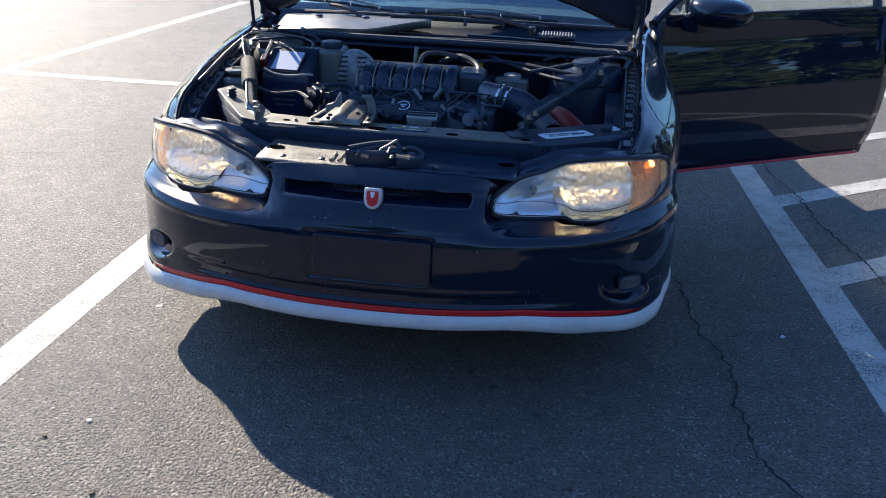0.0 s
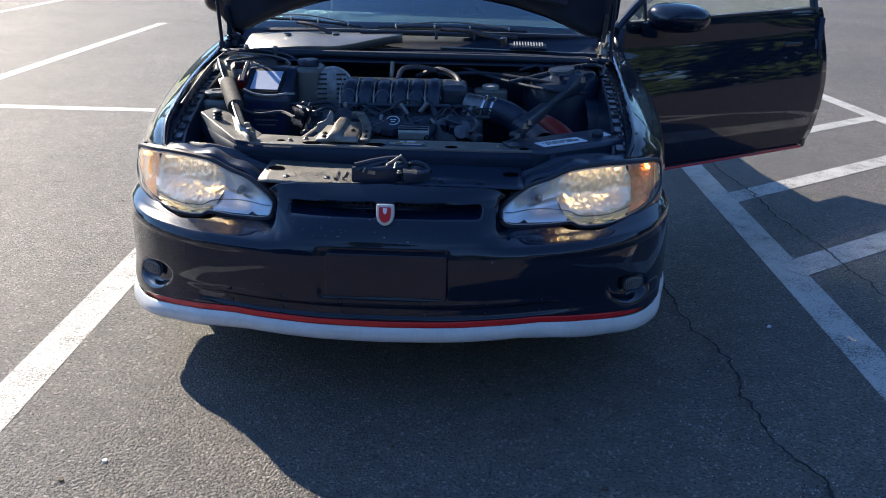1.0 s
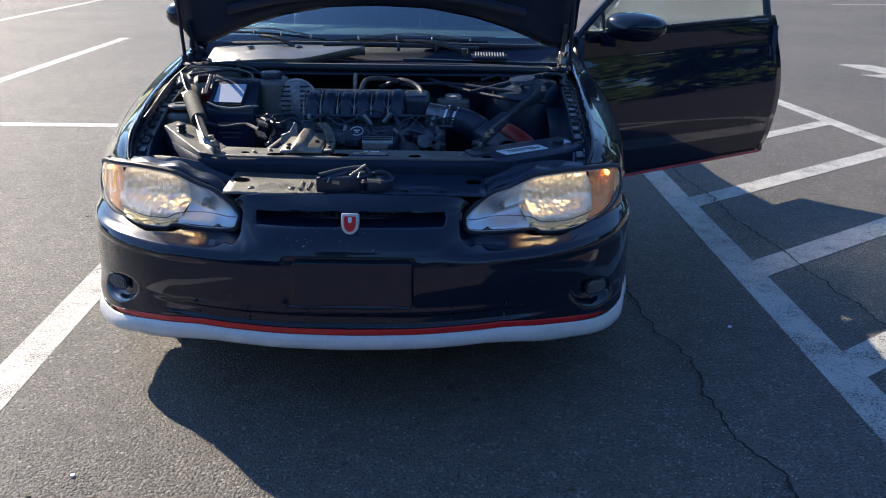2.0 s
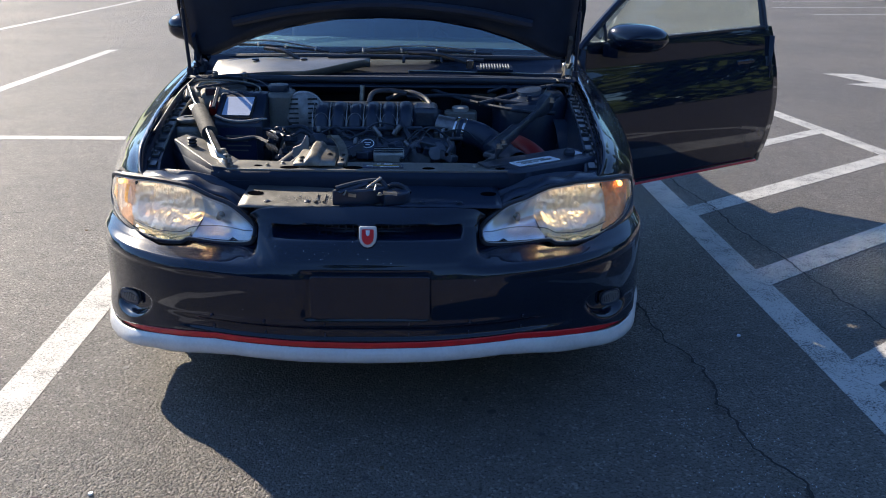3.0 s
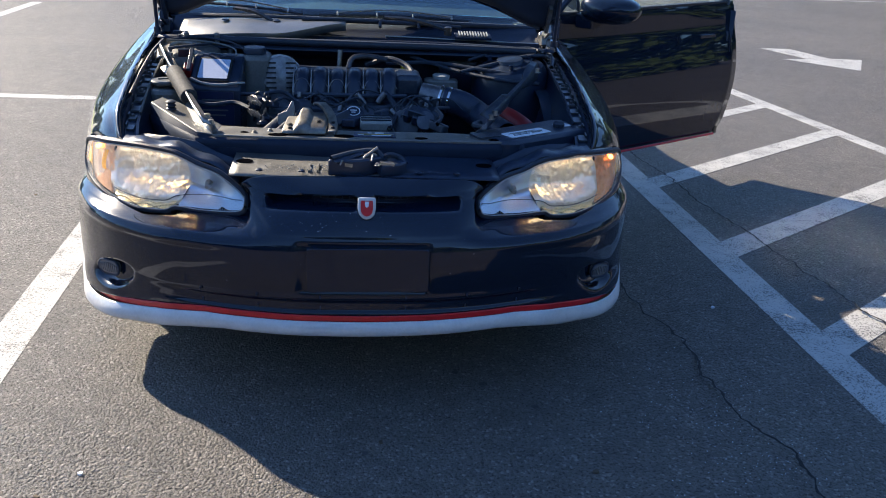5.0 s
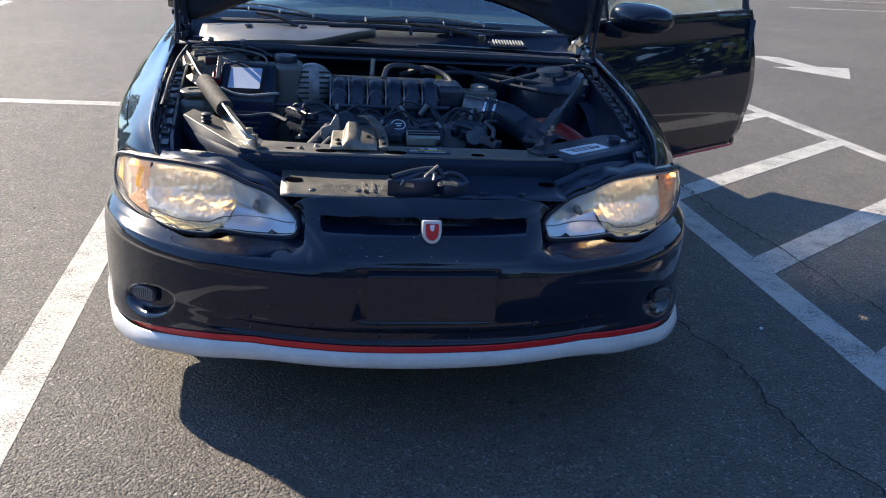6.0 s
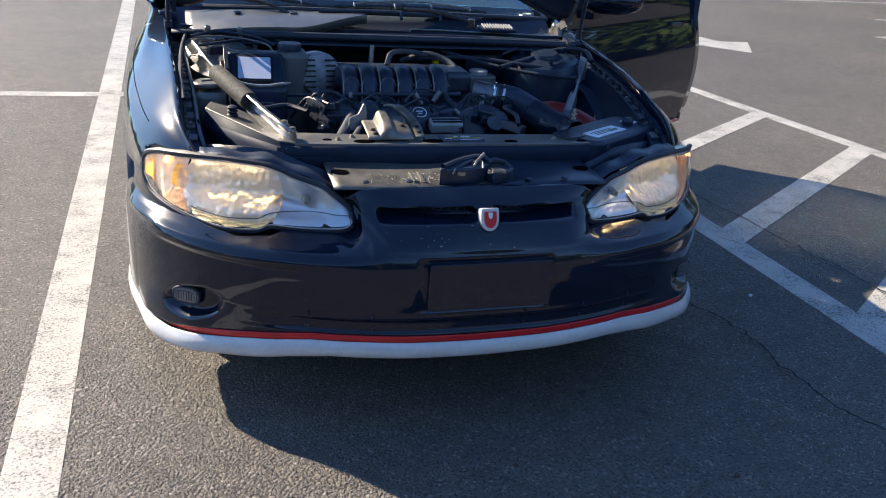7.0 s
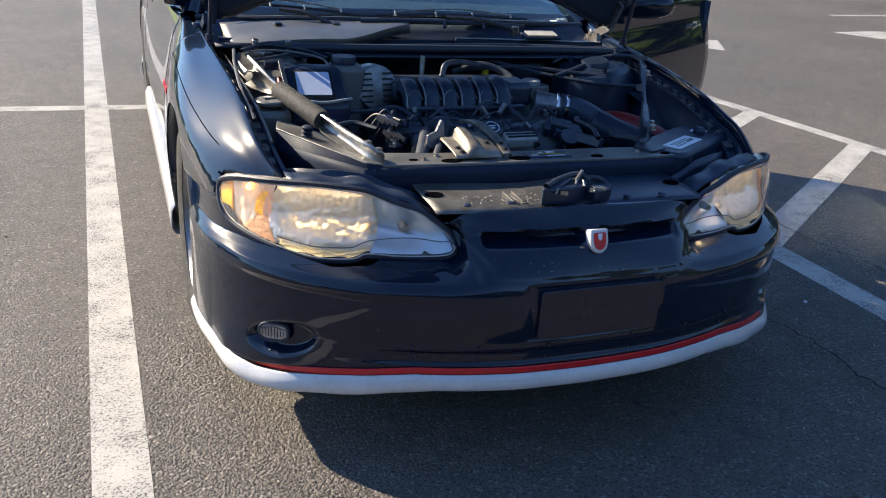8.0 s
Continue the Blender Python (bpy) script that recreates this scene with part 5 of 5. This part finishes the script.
box(bm, (-.612, .95, .835), (.014, .12, .012), euler(28, 0, 0)), box(bm, (-.640, 1.0, .85), (.045, .012, .03), euler(20, 0, 15))
part("hold_down", bm, BAYMETAL, battery, bevel=.002)

# tanks
bm = bmesh.new()
prism(bm, rounded(.10, .15, .03), .56, .845, pose(-.385, 1.06, 0))
tank = part("coolant_tank", bm, TANK, car, "milky grey coolant tank beside the battery", bevel=.015)
bm = bmesh.new()
lathe(bm, [(.040, 0), (.042, .012), (.038, .024), (.02, .027)], pose(-.395, 1.06, .845), 20)
part("tank_cap", bm, PLASTIC, tank)
bm = bmesh.new()
prism(bm, rounded(.10, .13, .03), .52, .765, pose(-.672, .80, 0))
wash = part("washer_tank", bm, TANK, car, "grey washer fluid tank with round grey cap", bevel=.015)
bm = bmesh.new()
lathe(bm, [(.030, 0), (.046, .006), (.048, .014), (.044, .018), (.012, .020)], pose(-.675, .80, .772), 24)
box(bm, (-.675, .80, .793), (.045, .010, .006), euler(0, 0, 20))
part("washer_cap", bm, TANK, wash, "grey round filler cap")

# wiring connectors beside the bracket
def connector_block(cx, cy, cz, rng):
    bm = bmesh.new()
    for k in range(7):
        box(bm, (cx + rng.uniform(-.04, .04), cy + rng.uniform(-.04, .04), cz + rng.uniform(-.045, .035)), (rng.uniform(.018, .035), rng.uniform(.018, .04), rng.uniform(.012, .024)), euler(rng.uniform(-25, 25), rng.uniform(-20, 20), 35 + rng.uniform(-20, 20)))
    ob = parts("wiring_connector", bm, PLASTIC, car, "black wiring connector", bevel=.003)[0]
    bm = bmesh.new()
    for k in range(7):
        p = Vector((cx + rng.uniform(-.05, .05), cy + rng.uniform(-.03, .05), cz + .03))
        q = p + Vector((rng.uniform(-.10, .10), rng.uniform(.0, .12), rng.uniform(-.10, -.02)))
        pipe(bm, [p, p.lerp(q, .4) + Vector((0, 0, .03)), q], .005, 6, 5)
    parts("wire", bm, RUBBER, ob)


connector_block(-.335, .675, .722, random.Random(2))
bm = bmesh.new()
for k in range(4):
    box(bm, (-.375 + .010 * k, .685 - .012 * k, .752), (.006, .03, .012), euler(20, 0, 35))
    box(bm, (-.37 + .010 * k, .635 - .012 * k, .722), (.006, .03, .012), euler(25, 0, 35))
parts("connector_rib", bm, ALU, car, "pale ribs of a plug")

# engine mount struts on the tie bar
def stamped(y, up):
    """One row of the stamped plate: a flat tab, a round ridge, a wide flat wing."""
    return [(x + .06 * (y - .42), y, .733 + up * z) for x, z in ((-.246, .010), (-.242, .014), (-.216, .015), (-.210, .018), (-.203, .034), (-.196, .040), (-.178, .040), (-.171, .035), (-.165, .028), (-.158, .026), (-.122, .024), (-.116, .020), (-.113, .012))]


mount = part("mount_bracket", sheet([stamped(y, up) for y, up in ((.346, .0), (.349, .35), (.356, .62), (.375, .80), (.41, .95), (.46, 1.1), (.50, 1.15), (.508, .9), (.512, .2))]), BRACKET, car, "tan stained steel engine mount bracket", thick=.004, bevel=.001)
bm = bmesh.new()
arm_path = smooth_path([Vector(p) for p in ((-.098, .352, .738), (-.094, .40, .752), (-.104, .46, .772), (-.130, .515, .790), (-.150, .56, .782))], 5)
sheet([[p + Vector((-.013, 0, -.006)), p + Vector((-.011, 0, .002)), p + Vector((.011, 0, .002)), p + Vector((.013, 0, -.008))] for p in arm_path], bm)
part("bracket_arm", bm, BRACKET, mount, "curved steel arm", thick=.004)
bm = bmesh.new()
for x, y, z in ((-.226, .366, .744), (-.228, .395, .747), (-.140, .405, .757), (-.096, .375, .745), (-.095, .405, .753)):
    bolt(bm, (x, y, z), .0065, .006)
parts("bolt", bm, INK, mount)
bm = bmesh.new()
rod(bm, (-.31, .46, .70), (-.24, .62, .735), .020)
rod(bm, (-.27, .44, .71), (-.19, .60, .75), .014)
lathe(bm, [(.03, -.02), (.034, -.01), (.034, .01), (.03, .02)], pose(-.20, .61, .75, 0, 90, 30), 18)
part("mount_damper", bm, RUBBER, mount)
bm = bmesh.new()
prism(bm, [(-.034, -.02), (.022, -.02), (.026, .030), (.022, .058), (.016, .060), (-.002, .028), (-.030, .018)], -.008, .008, pose(-.245, .520, .735, 78, 0, 8))
part("cast_bracket", bm, TABMETAL, mount, "pale cast bracket fin", bevel=.003)
mount.location = (0, .040, -.016)

# alternator
am = pose(-.297, 1.01, .775, 76, 0, 6)
bm = bmesh.new()
lathe(bm, [(.070, -.12), (.075, -.10), (.075, .0), (.068, .012), (.030, .016)], am, 28)
alt = part("alternator", bm, ALU, car, "cast aluminium alternator with cooling slots")
bm = bmesh.new()
for row in (-1, 1):
    for k in range(6):
        box(bm, am @ Vector((row * .036, -.045 + k * .018, .015)), (.036, .006, .008), am.to_3x3())
parts("cooling_slot", bm, INK, alt)
bm = bmesh.new()
lathe(bm, [(.082, -.06), (.082, -.05)], am, 28)
part("alternator_boss", bm, STEEL, alt)

# engine block, intake manifold, rails
bm = bmesh.new()
box(bm, (-.03, .95, .60), (.62, .46, .24))
box(bm, (-.05, .72, .655), (.46, .14, .09), euler(-20, 0, 0))
box(bm, (-.03, 1.12, .70), (.56, .22, .10))
engine = part("engine_block", bm, BAYMETAL, car, "grimy dark engine block and covers", bevel=.02)
def runner(x, w, rise):
    """One hump of the intake: a wide rounded hoop from the front flange over to the plenum."""
    rows = []
    for k in range(15):
        a = radians(-25 + 150 * k / 14)
        y, z = .945 - .098 * math.cos(a), .722 + (.085 + rise) * math.sin(a)
        ny, nz = -math.cos(a), math.sin(a)
        rows.append([Vector((x + w * u + .02 * (y - .90), y + ny * h, z + nz * h)) for u, h in ((-.5, -.03), (-.48, -.004), (-.36, .008), (-.15, .013), (.15, .013), (.36, .008), (.48, -.004), (.5, -.03))])
    return sheet(rows)


for k in range(6):
    x = -.212 + k * .062
    hump = part("intake_runner", runner(x, .056, .004 * (k % 2) + .003 * (k > 3)), PLASTIC, engine, "black moulded intake runner")
    # pale pipes stand in for the ring highlights on the runner
    bm = bmesh.new()
    pipe(bm, [(x + dx, .945 - .113 * math.cos(radians(a)), .722 + .101 * math.sin(radians(a))) for dx, a in ((-.031, -10), (-.031, 20), (-.030, 50), (-.030, 85))], .0024, 6, 4)
    pipe(bm, [(x + dx, .848 + dy, .730 + dz) for dx, dy, dz in ((-.030, .004, 0), (-.028, .010, .038), (-.012, .022, .062), (.012, .022, .062), (.028, .010, .038))], .0018, 6, 4)
    part("runner_highlight", bm, ALU, hump, "pale line drawn for the runner's highlight")
bm = bmesh.new()
box(bm, (-.03, 1.05, .765), (.44, .13, .07))
box(bm, (.17, .97, .77), (.10, .15, .08))
part("plenum", bm, BAYMETAL, engine, bevel=.018)
bm = bmesh.new()
pipe(bm, [(-.245, .845, .742), (-.10, .832, .746), (.04, .832, .746), (.16, .84, .748)], .008, 8, 6)
pipe(bm, [(-.05, 1.06, .80), (-.03, 1.08, .838), (.03, 1.09, .845), (.10, 1.08, .835)], .010, 8, 6)
part("fuel_rail", bm, BAYMETAL, engine, "dull metal fuel rail")
bm = bmesh.new()
cap = pose(-.030, .665, .712, 28, 0, 0)
lathe(bm, [(.026, -.04), (.026, 0), (.034, .003), (.035, .016), (.030, .020), (.012, .021)], cap, 24)
oil = part("oil_cap", bm, PLASTIC, engine, "black oil filler cap with pale marks")
bm = bmesh.new()
ring = [cap @ Vector((.022 * math.cos(a), .022 * math.sin(a), .0215)) for a in np.linspace(0, 2 * math.pi, 13)]
pipe(bm, ring, .0016, 5, 2)
box(bm, cap @ Vector((0, .004, .0215)), (.022, .004, .002), cap.to_3x3()), box(bm, cap @ Vector((0, -.006, .0215)), (.014, .004, .002), cap.to_3x3())
part("cap_mark", bm, LABEL, oil)
bm = bmesh.new()
box(bm, (.045, .610, .700), (.105, .045, .035), euler(18, 0, 2))
coil = part("ignition_coil", bm, PALEPLASTIC, engine, "pale grey ignition module", bevel=.006)
bm = bmesh.new()
for k in range(3):
    box(bm, (.045, .592 + k * .014, .7165 + k * .0045), (.10, .003, .004), euler(18, 0, 2))
parts("fin", bm, BAYMETAL, coil)
bm = bmesh.new()
rng = random.Random(8)
for k in range(16):
    x, y, z = rng.uniform(-.27, .24), rng.uniform(.60, .82), rng.uniform(.665, .735)
    box(bm, (x, y, z), (rng.uniform(.02, .06), rng.uniform(.015, .05), rng.uniform(.015, .04)), euler(rng.uniform(-30, 30), rng.uniform(-20, 20), rng.uniform(-50, 50)))
parts("sensor_housing", bm, PLASTIC, engine, "small black sensor housings", bevel=.004)
bm = bmesh.new()
for k in range(9):
    x, y, z = rng.uniform(-.27, .26), rng.uniform(.62, .84), rng.uniform(.68, .75)
    p = Vector((x, y, z))
    rod(bm, p, p + Vector((rng.uniform(-.03, .03), rng.uniform(-.03, .02), rng.uniform(.015, .04))), rng.uniform(.007, .013))
parts("fitting", bm, ALU, engine, "bright small fittings")
bm = bmesh.new()
for k in range(12):
    x, y = rng.uniform(-.26, .26), rng.uniform(.64, .80)
    p = Vector((x, y, .71 + .04 * rng.random()))
    q = p + Vector((rng.uniform(-.16, .16), rng.uniform(-.12, .12), rng.uniform(-.05, .02)))
    pipe(bm, [p, p.lerp(q, .5) + Vector((rng.uniform(-.03, .03), 0, rng.uniform(.01, .045))), q], rng.uniform(.002, .0045), 6, 5)
parts("wire_loom", bm, RUBBER, engine, "thin black wiring looms")
# power steering pump and idler cluster below the throttle
bm = bmesh.new()
lathe(bm, [(.050, -.05), (.055, 0), (.048, .012), (.02, .015)], pose(.155, .66, .69, 70, 0, -10), 22)
lathe(bm, [(.033, -.03), (.035, .01), (.012, .014)], pose(.215, .60, .715, 60, 0, -30), 18)
box(bm, (.19, .63, .735), (.07, .04, .03), euler(20, 10, -20)), box(bm, (.245, .555, .71), (.025, .11, .03), euler(0, 12, 25))
part("steering_pump", bm, BAYMETAL, engine, "dark power steering pump and bracket", bevel=.004)

# throttle body, clamps, duct and air box
t0, t1 = Vector((.245, .875, .745)), Vector((.335, .845, .730))
tm, tl = along(t0, t1)
bm = bmesh.new()
lathe(bm, [(.040, -.03), (.042, .02), (.044, tl)], tm, 24)
thr = part("throttle_body", bm, ALU, car, "cast throttle body with two bright hose clamps")
for h in (.040, .072):
    bm = bmesh.new()
    lathe(bm, [(.046, h), (.049, h + .002), (.049, h + .010), (.046, h + .012)], tm, 28, caps=False)
    box(bm, tm @ Vector((0, -.05, h + .006)), (.014, .012, .014))
    part("hose_clamp", bm, CHROME, thr, "bright hose clamp")
bm = bmesh.new()
pipe(bm, [t1 - (t1 - t0) * .4, t1 + Vector((.03, -.01, -.006)), (.42, .80, .695), (.45, .70, .68), (.49, .60, .67)], .047, 18, 10, ribs=.03)
part("air_duct", bm, PLASTIC, car, "black ribbed air intake duct")
bm = bmesh.new()
abm = pose(.565, .515, 0, 0, 0, 33)
prism(bm, rounded(.40, .17, .05), .56, .716, abm)
airbox = part("air_box", bm, PLASTIC, car, "black air filter box with a white label", bevel=.012)
bm = bmesh.new()
prism(bm, rounded(.175, .058, .004), .7165, .7185, abm @ pose(-.055, -.022, 0))
part("label", bm, LABEL, airbox, "white printed label")
bm = bmesh.new()
for k, (x, y, w, h) in enumerate(((-.065, -.012, .12, .004), (-.05, -.022, .13, .004), (-.015, -.030, .045, .010), (-.085, -.033, .07, .004))):
    box(bm, abm @ Vector((x, y, .719)), (w, h, .001), abm.to_3x3())
parts("print_bar", bm, TANK, airbox)
bm = bmesh.new()
prism(bm, rounded(.052, .045, .004), .7165, .7185, abm @ pose(.135, .0, 0))
part("small_label", bm, LABEL, airbox)
bm = bmesh.new()
lathe(bm, [(.018, 0), (.020, .012), (.012, .022)], abm @ pose(.105, -.012, .716), 14)
part("knob", bm, RUBBER, airbox)
bm = bmesh.new()
pipe(bm, [(.47, .86, .680), (.50, .78, .700), (.545, .69, .690), (.585, .61, .665)], .038, 14, 8)
part("red_intake_tube", bm, REDPLASTIC, car, "dull red plastic tube")
# brake fluid reservoir and booster
bm = bmesh.new()
lathe(bm, [(.11, -.10), (.12, -.04), (.12, 0), (.09, .02)], pose(.44, 1.30, .74, 90, 0, 0), 28)
boo = part("brake_booster", bm, SATIN, car, "black brake booster with pale reservoir")
bm = bmesh.new()
prism(bm, rounded(.13, .07, .02), .71, .765, pose(.31, 1.10, 0))
part("reservoir", bm, TANK, boo, "pale fluid reservoir", bevel=.008)
bm = bmesh.new()
lathe(bm, [(.033, 0), (.034, .014), (.026, .018)], pose(.31, 1.10, .765), 18)
part("reservoir_cap", bm, PALEPLASTIC, boo)
bm = bmesh.new()
box(bm, (.170, 1.20, .785), (.022, .014, .026), euler(0, 0, 20))
rod(bm, (.170, 1.20, .70), (.170, 1.20, .78), .004)
part("dipstick", bm, YELLOW, car, "yellow dipstick handle", bevel=.003)
# hoses and cables
HOSES = [
    ([(-.72, 1.10, .875), (-.62, 1.20, .88), (-.48, 1.22, .872), (-.36, 1.18, .83)], .007),
    ([(-.70, 1.02, .86), (-.62, 1.02, .872), (-.56, 1.10, .868), (-.50, 1.16, .85)], .005),
    ([(-.75, .62, .775), (-.755, .80, .81), (-.75, .98, .85), (-.735, 1.12, .875)], .006),
    ([(-.44, .86, .735), (-.36, .82, .745), (-.28, .84, .75), (-.22, .80, .72)], .007),
    ([(-.60, .78, .73), (-.52, .74, .72), (-.44, .76, .725), (-.38, .70, .72)], .008),
    ([(.02, 1.14, .80), (.10, 1.10, .835), (.17, 1.05, .82), (.20, .98, .79)], .011),
    ([(.10, 1.20, .80), (.28, 1.16, .815), (.45, 1.08, .81), (.60, 1.02, .80)], .008),
    ([(.18, 1.24, .83), (.36, 1.10, .80), (.52, .98, .79), (.66, .92, .79)], .007),
    ([(.38, 1.06, .80), (.52, 1.12, .825), (.66, 1.18, .85), (.74, 1.12, .86), (.72, 1.0, .84)], .008),
    ([(.42, 1.16, .83), (.56, 1.24, .86), (.68, 1.26, .87), (.73, 1.18, .865)], .006),
    ([(-.10, .60, .70), (-.06, .72, .71), (-.12, .80, .73), (-.16, .84, .75)], .010),
    ([(.09, .58, .69), (.12, .70, .72), (.10, .80, .745), (.08, .84, .76)], .009),
    ([(-.30, .82, .70), (-.20, .74, .715), (-.08, .74, .71), (.05, .76, .715), (.14, .80, .72)], .012),
    ([(.24, .48, .735), (.26, .56, .745), (.25, .64, .75), (.30, .72, .735)], .007),
    ([(.36, .44, .71), (.40, .52, .715), (.38, .62, .70), (.44, .74, .69)], .011),
]
for pts, r in HOSES:
    bm = bmesh.new()
    pipe(bm, pts, r, 8, 7)
    part("hose", bm, RUBBER, car, "black rubber hose or cable")
bm = bmesh.new()
for p, q in (((-.085, 1.17, .78), (-.08, 1.18, .85)), ((.45, 1.22, .84), (.45, 1.215, .87)), ((-.66, 1.18, .87), (-.66, 1.17, .90)), ((-.55, 1.20, .86), (-.55, 1.19, .895))):
    rod(bm, p, q, .010)
parts("stud", bm, STEEL, car, "bare metal studs")

# ---- cowl, seal and wipers ----
bm = bmesh.new()
pipe(bm, [(-.70, 1.215, .868), (-.4, 1.205, .870), (0, 1.20, .870), (.4, 1.205, .868), (.70, 1.215, .862)], .014, 10, 6)
part("bay_seal", bm, RUBBER, car, "black rubber seal across the bay")
rows = [[(x, y, z) for x in np.linspace(-.70, .70, 15)] for y, z in ((1.212, .862), (1.20, .84), (1.235, .82), (1.30, .80), (1.395, .78))]
part("plenum_wall", sheet(rows), SATIN, car, thick=.003)
rows = []
for y, z in ((1.225, .872), (1.245, .880), (1.275, .868), (1.31, .852), (1.39, .856), (1.44, .890), (1.47, .912)):
    rows.append([(x, y + .16 * (abs(x) / .78) ** 2 * (y - 1.225) / .245, z + .004 * math.sin(5 * x) - .01 * (x / .78) ** 2) for x in np.linspace(-.78, .78, 33)])
cowl = part("cowl_panel", sheet(rows), COWL, car, "black cowl panel below the windshield", thick=.003)
bm = bmesh.new()
for k in range(11):
    box(bm, (.405 + k * .0115, 1.36, .905), (.004, .05, .006), euler(10, 0, 0))
parts("vent_rib", bm, PALEPLASTIC, cowl, "pale ribs of an air vent")
bm = bmesh.new()
box(bm, (.462, 1.36, .894), (.15, .06, .010), euler(10, 0, 0))
part("vent_tray", bm, COWL, cowl, bevel=.002)
front_y = lambda x: 1.262 + .10 * max(0, (-x - .40) / .35) ** 2 + .135 * soft(-.36, -.04, x)
rows = [[(x, front_y(x) + (1.45 + .10 * max(0, (-x - .40) / .35) ** 2 - front_y(x)) * f, .890 + .034 * (f + (1 - f) * soft(-.36, -.04, x)) + .006 * math.sin(math.pi * f) - .045 * max(0, (-x - .38) / .35) ** 2 * (1 - .4 * f)) for x in np.linspace(-.73, -.06, 26)] for f in (0, .12, .3, .5, .7, .88, 1)]
rows.insert(0, [(x, y - .004, z - .03) for x, y, z in rows[0]])
part("cowl_cover", sheet(rows), COVER, cowl, "smooth grey cowl cover", thick=.003)
bm = bmesh.new()
lathe(bm, [(.016, 0), (.014, .005), (.006, .007)], pose(-.545, 1.41, .917), 12)
part("cowl_plug", bm, BAYMETAL, cowl)


# raised lip along the cowl with a pale bead
edge = smooth_path([Vector(p) for p in ((.10, 1.334, .887), (.237, 1.342, .885), (.404, 1.358, .879), (.55, 1.386, .874), (.632, 1.402, .869))], 5)
part("cowl_lip", sheet([[p + Vector((0, .004, dz)) for p in edge] for dz in (-.032, -.001)]), COWL, cowl, thick=.003)
bm = bmesh.new()
pipe(bm, edge, .0026, 6, 1)
part("lip_bead", bm, PALEPLASTIC, cowl, "thin pale bead on the lip")


def wiper(pivot, elbow, tip0, tip1):
    bm = bmesh.new()
    lathe(bm, [(.016, -.02), (.016, .012), (.010, .016)], Matrix.Translation(pivot), 12)
    pipe(bm, [pivot, Vector(pivot).lerp(Vector(elbow), .5) + Vector((0, 0, .015)), elbow], .009, 6, 5)
    w = part("wiper", bm, ARM, car, "black wiper resting on the glass")
    bm = bmesh.new()
    pipe(bm, [tip0, Vector(tip0).lerp(Vector(tip1), .5) + Vector((0, 0, .008)), tip1], .0055, 6, 8)
    part("wiper_blade", bm, RUBBER, w)
    bm = bmesh.new()
    a, b = Vector(tip0), Vector(tip1)
    for t in (.12, .38, .62, .88):
        rod(bm, a.lerp(b, t) + Vector((0, -.008, .002)), a.lerp(b, t) + Vector((0, .004, .016)), .004)
    pipe(bm, [a.lerp(b, .12) + Vector((0, 0, .014)), a.lerp(b, .5) + Vector((0, 0, .030)), a.lerp(b, .88) + Vector((0, 0, .014))], .004, 6, 5)
    part("wiper_bridge", bm, STEEL, w)


wiper((-.34, 1.40, .912), (-.52, 1.50, .955), (-.74, 1.56, .965), (-.24, 1.475, .945))
wiper((.36, 1.38, .912), (.10, 1.455, .945), (-.17, 1.475, .945), (.46, 1.49, .940))
bm = bmesh.new()
pipe(bm, [(-.24, 1.43, .93), (-.05, 1.42, .935), (.2, 1.42, .93), (.42, 1.43, .92)], .008, 7, 6)
rod(bm, (.08, 1.40, .912), (.08, 1.42, .94), .007)
rod(bm, (.24, 1.40, .912), (.24, 1.42, .94), .007)
part("washer_hose", bm, RUBBER, car, "black washer hose on the cowl")

# splash shields close the bay from below
bm = bmesh.new()
edge = [(p.x * .94, p.y + .03) for p in LOW[::6]] + [(.62, .75), (.62, 1.42)]
prism(bm, edge + [(-x, y) for x, y in reversed(edge)][:-1], .232, .240)
for s in (-1, 1):
    box(bm, (s * .615, 1.0, .42), (.012, .85, .38))
part("splash_shield", bm, PLASTIC, car, "black plastic splash shield under the engine")
# unseen block in the radiator's place, keeps sun from leaking under the car
bm = bmesh.new()
box(bm, (0, .385, .455), (.98, .05, .44))
part("radiator", bm, SATIN, car, "plain dark block in the radiator's place, unseen behind the support")
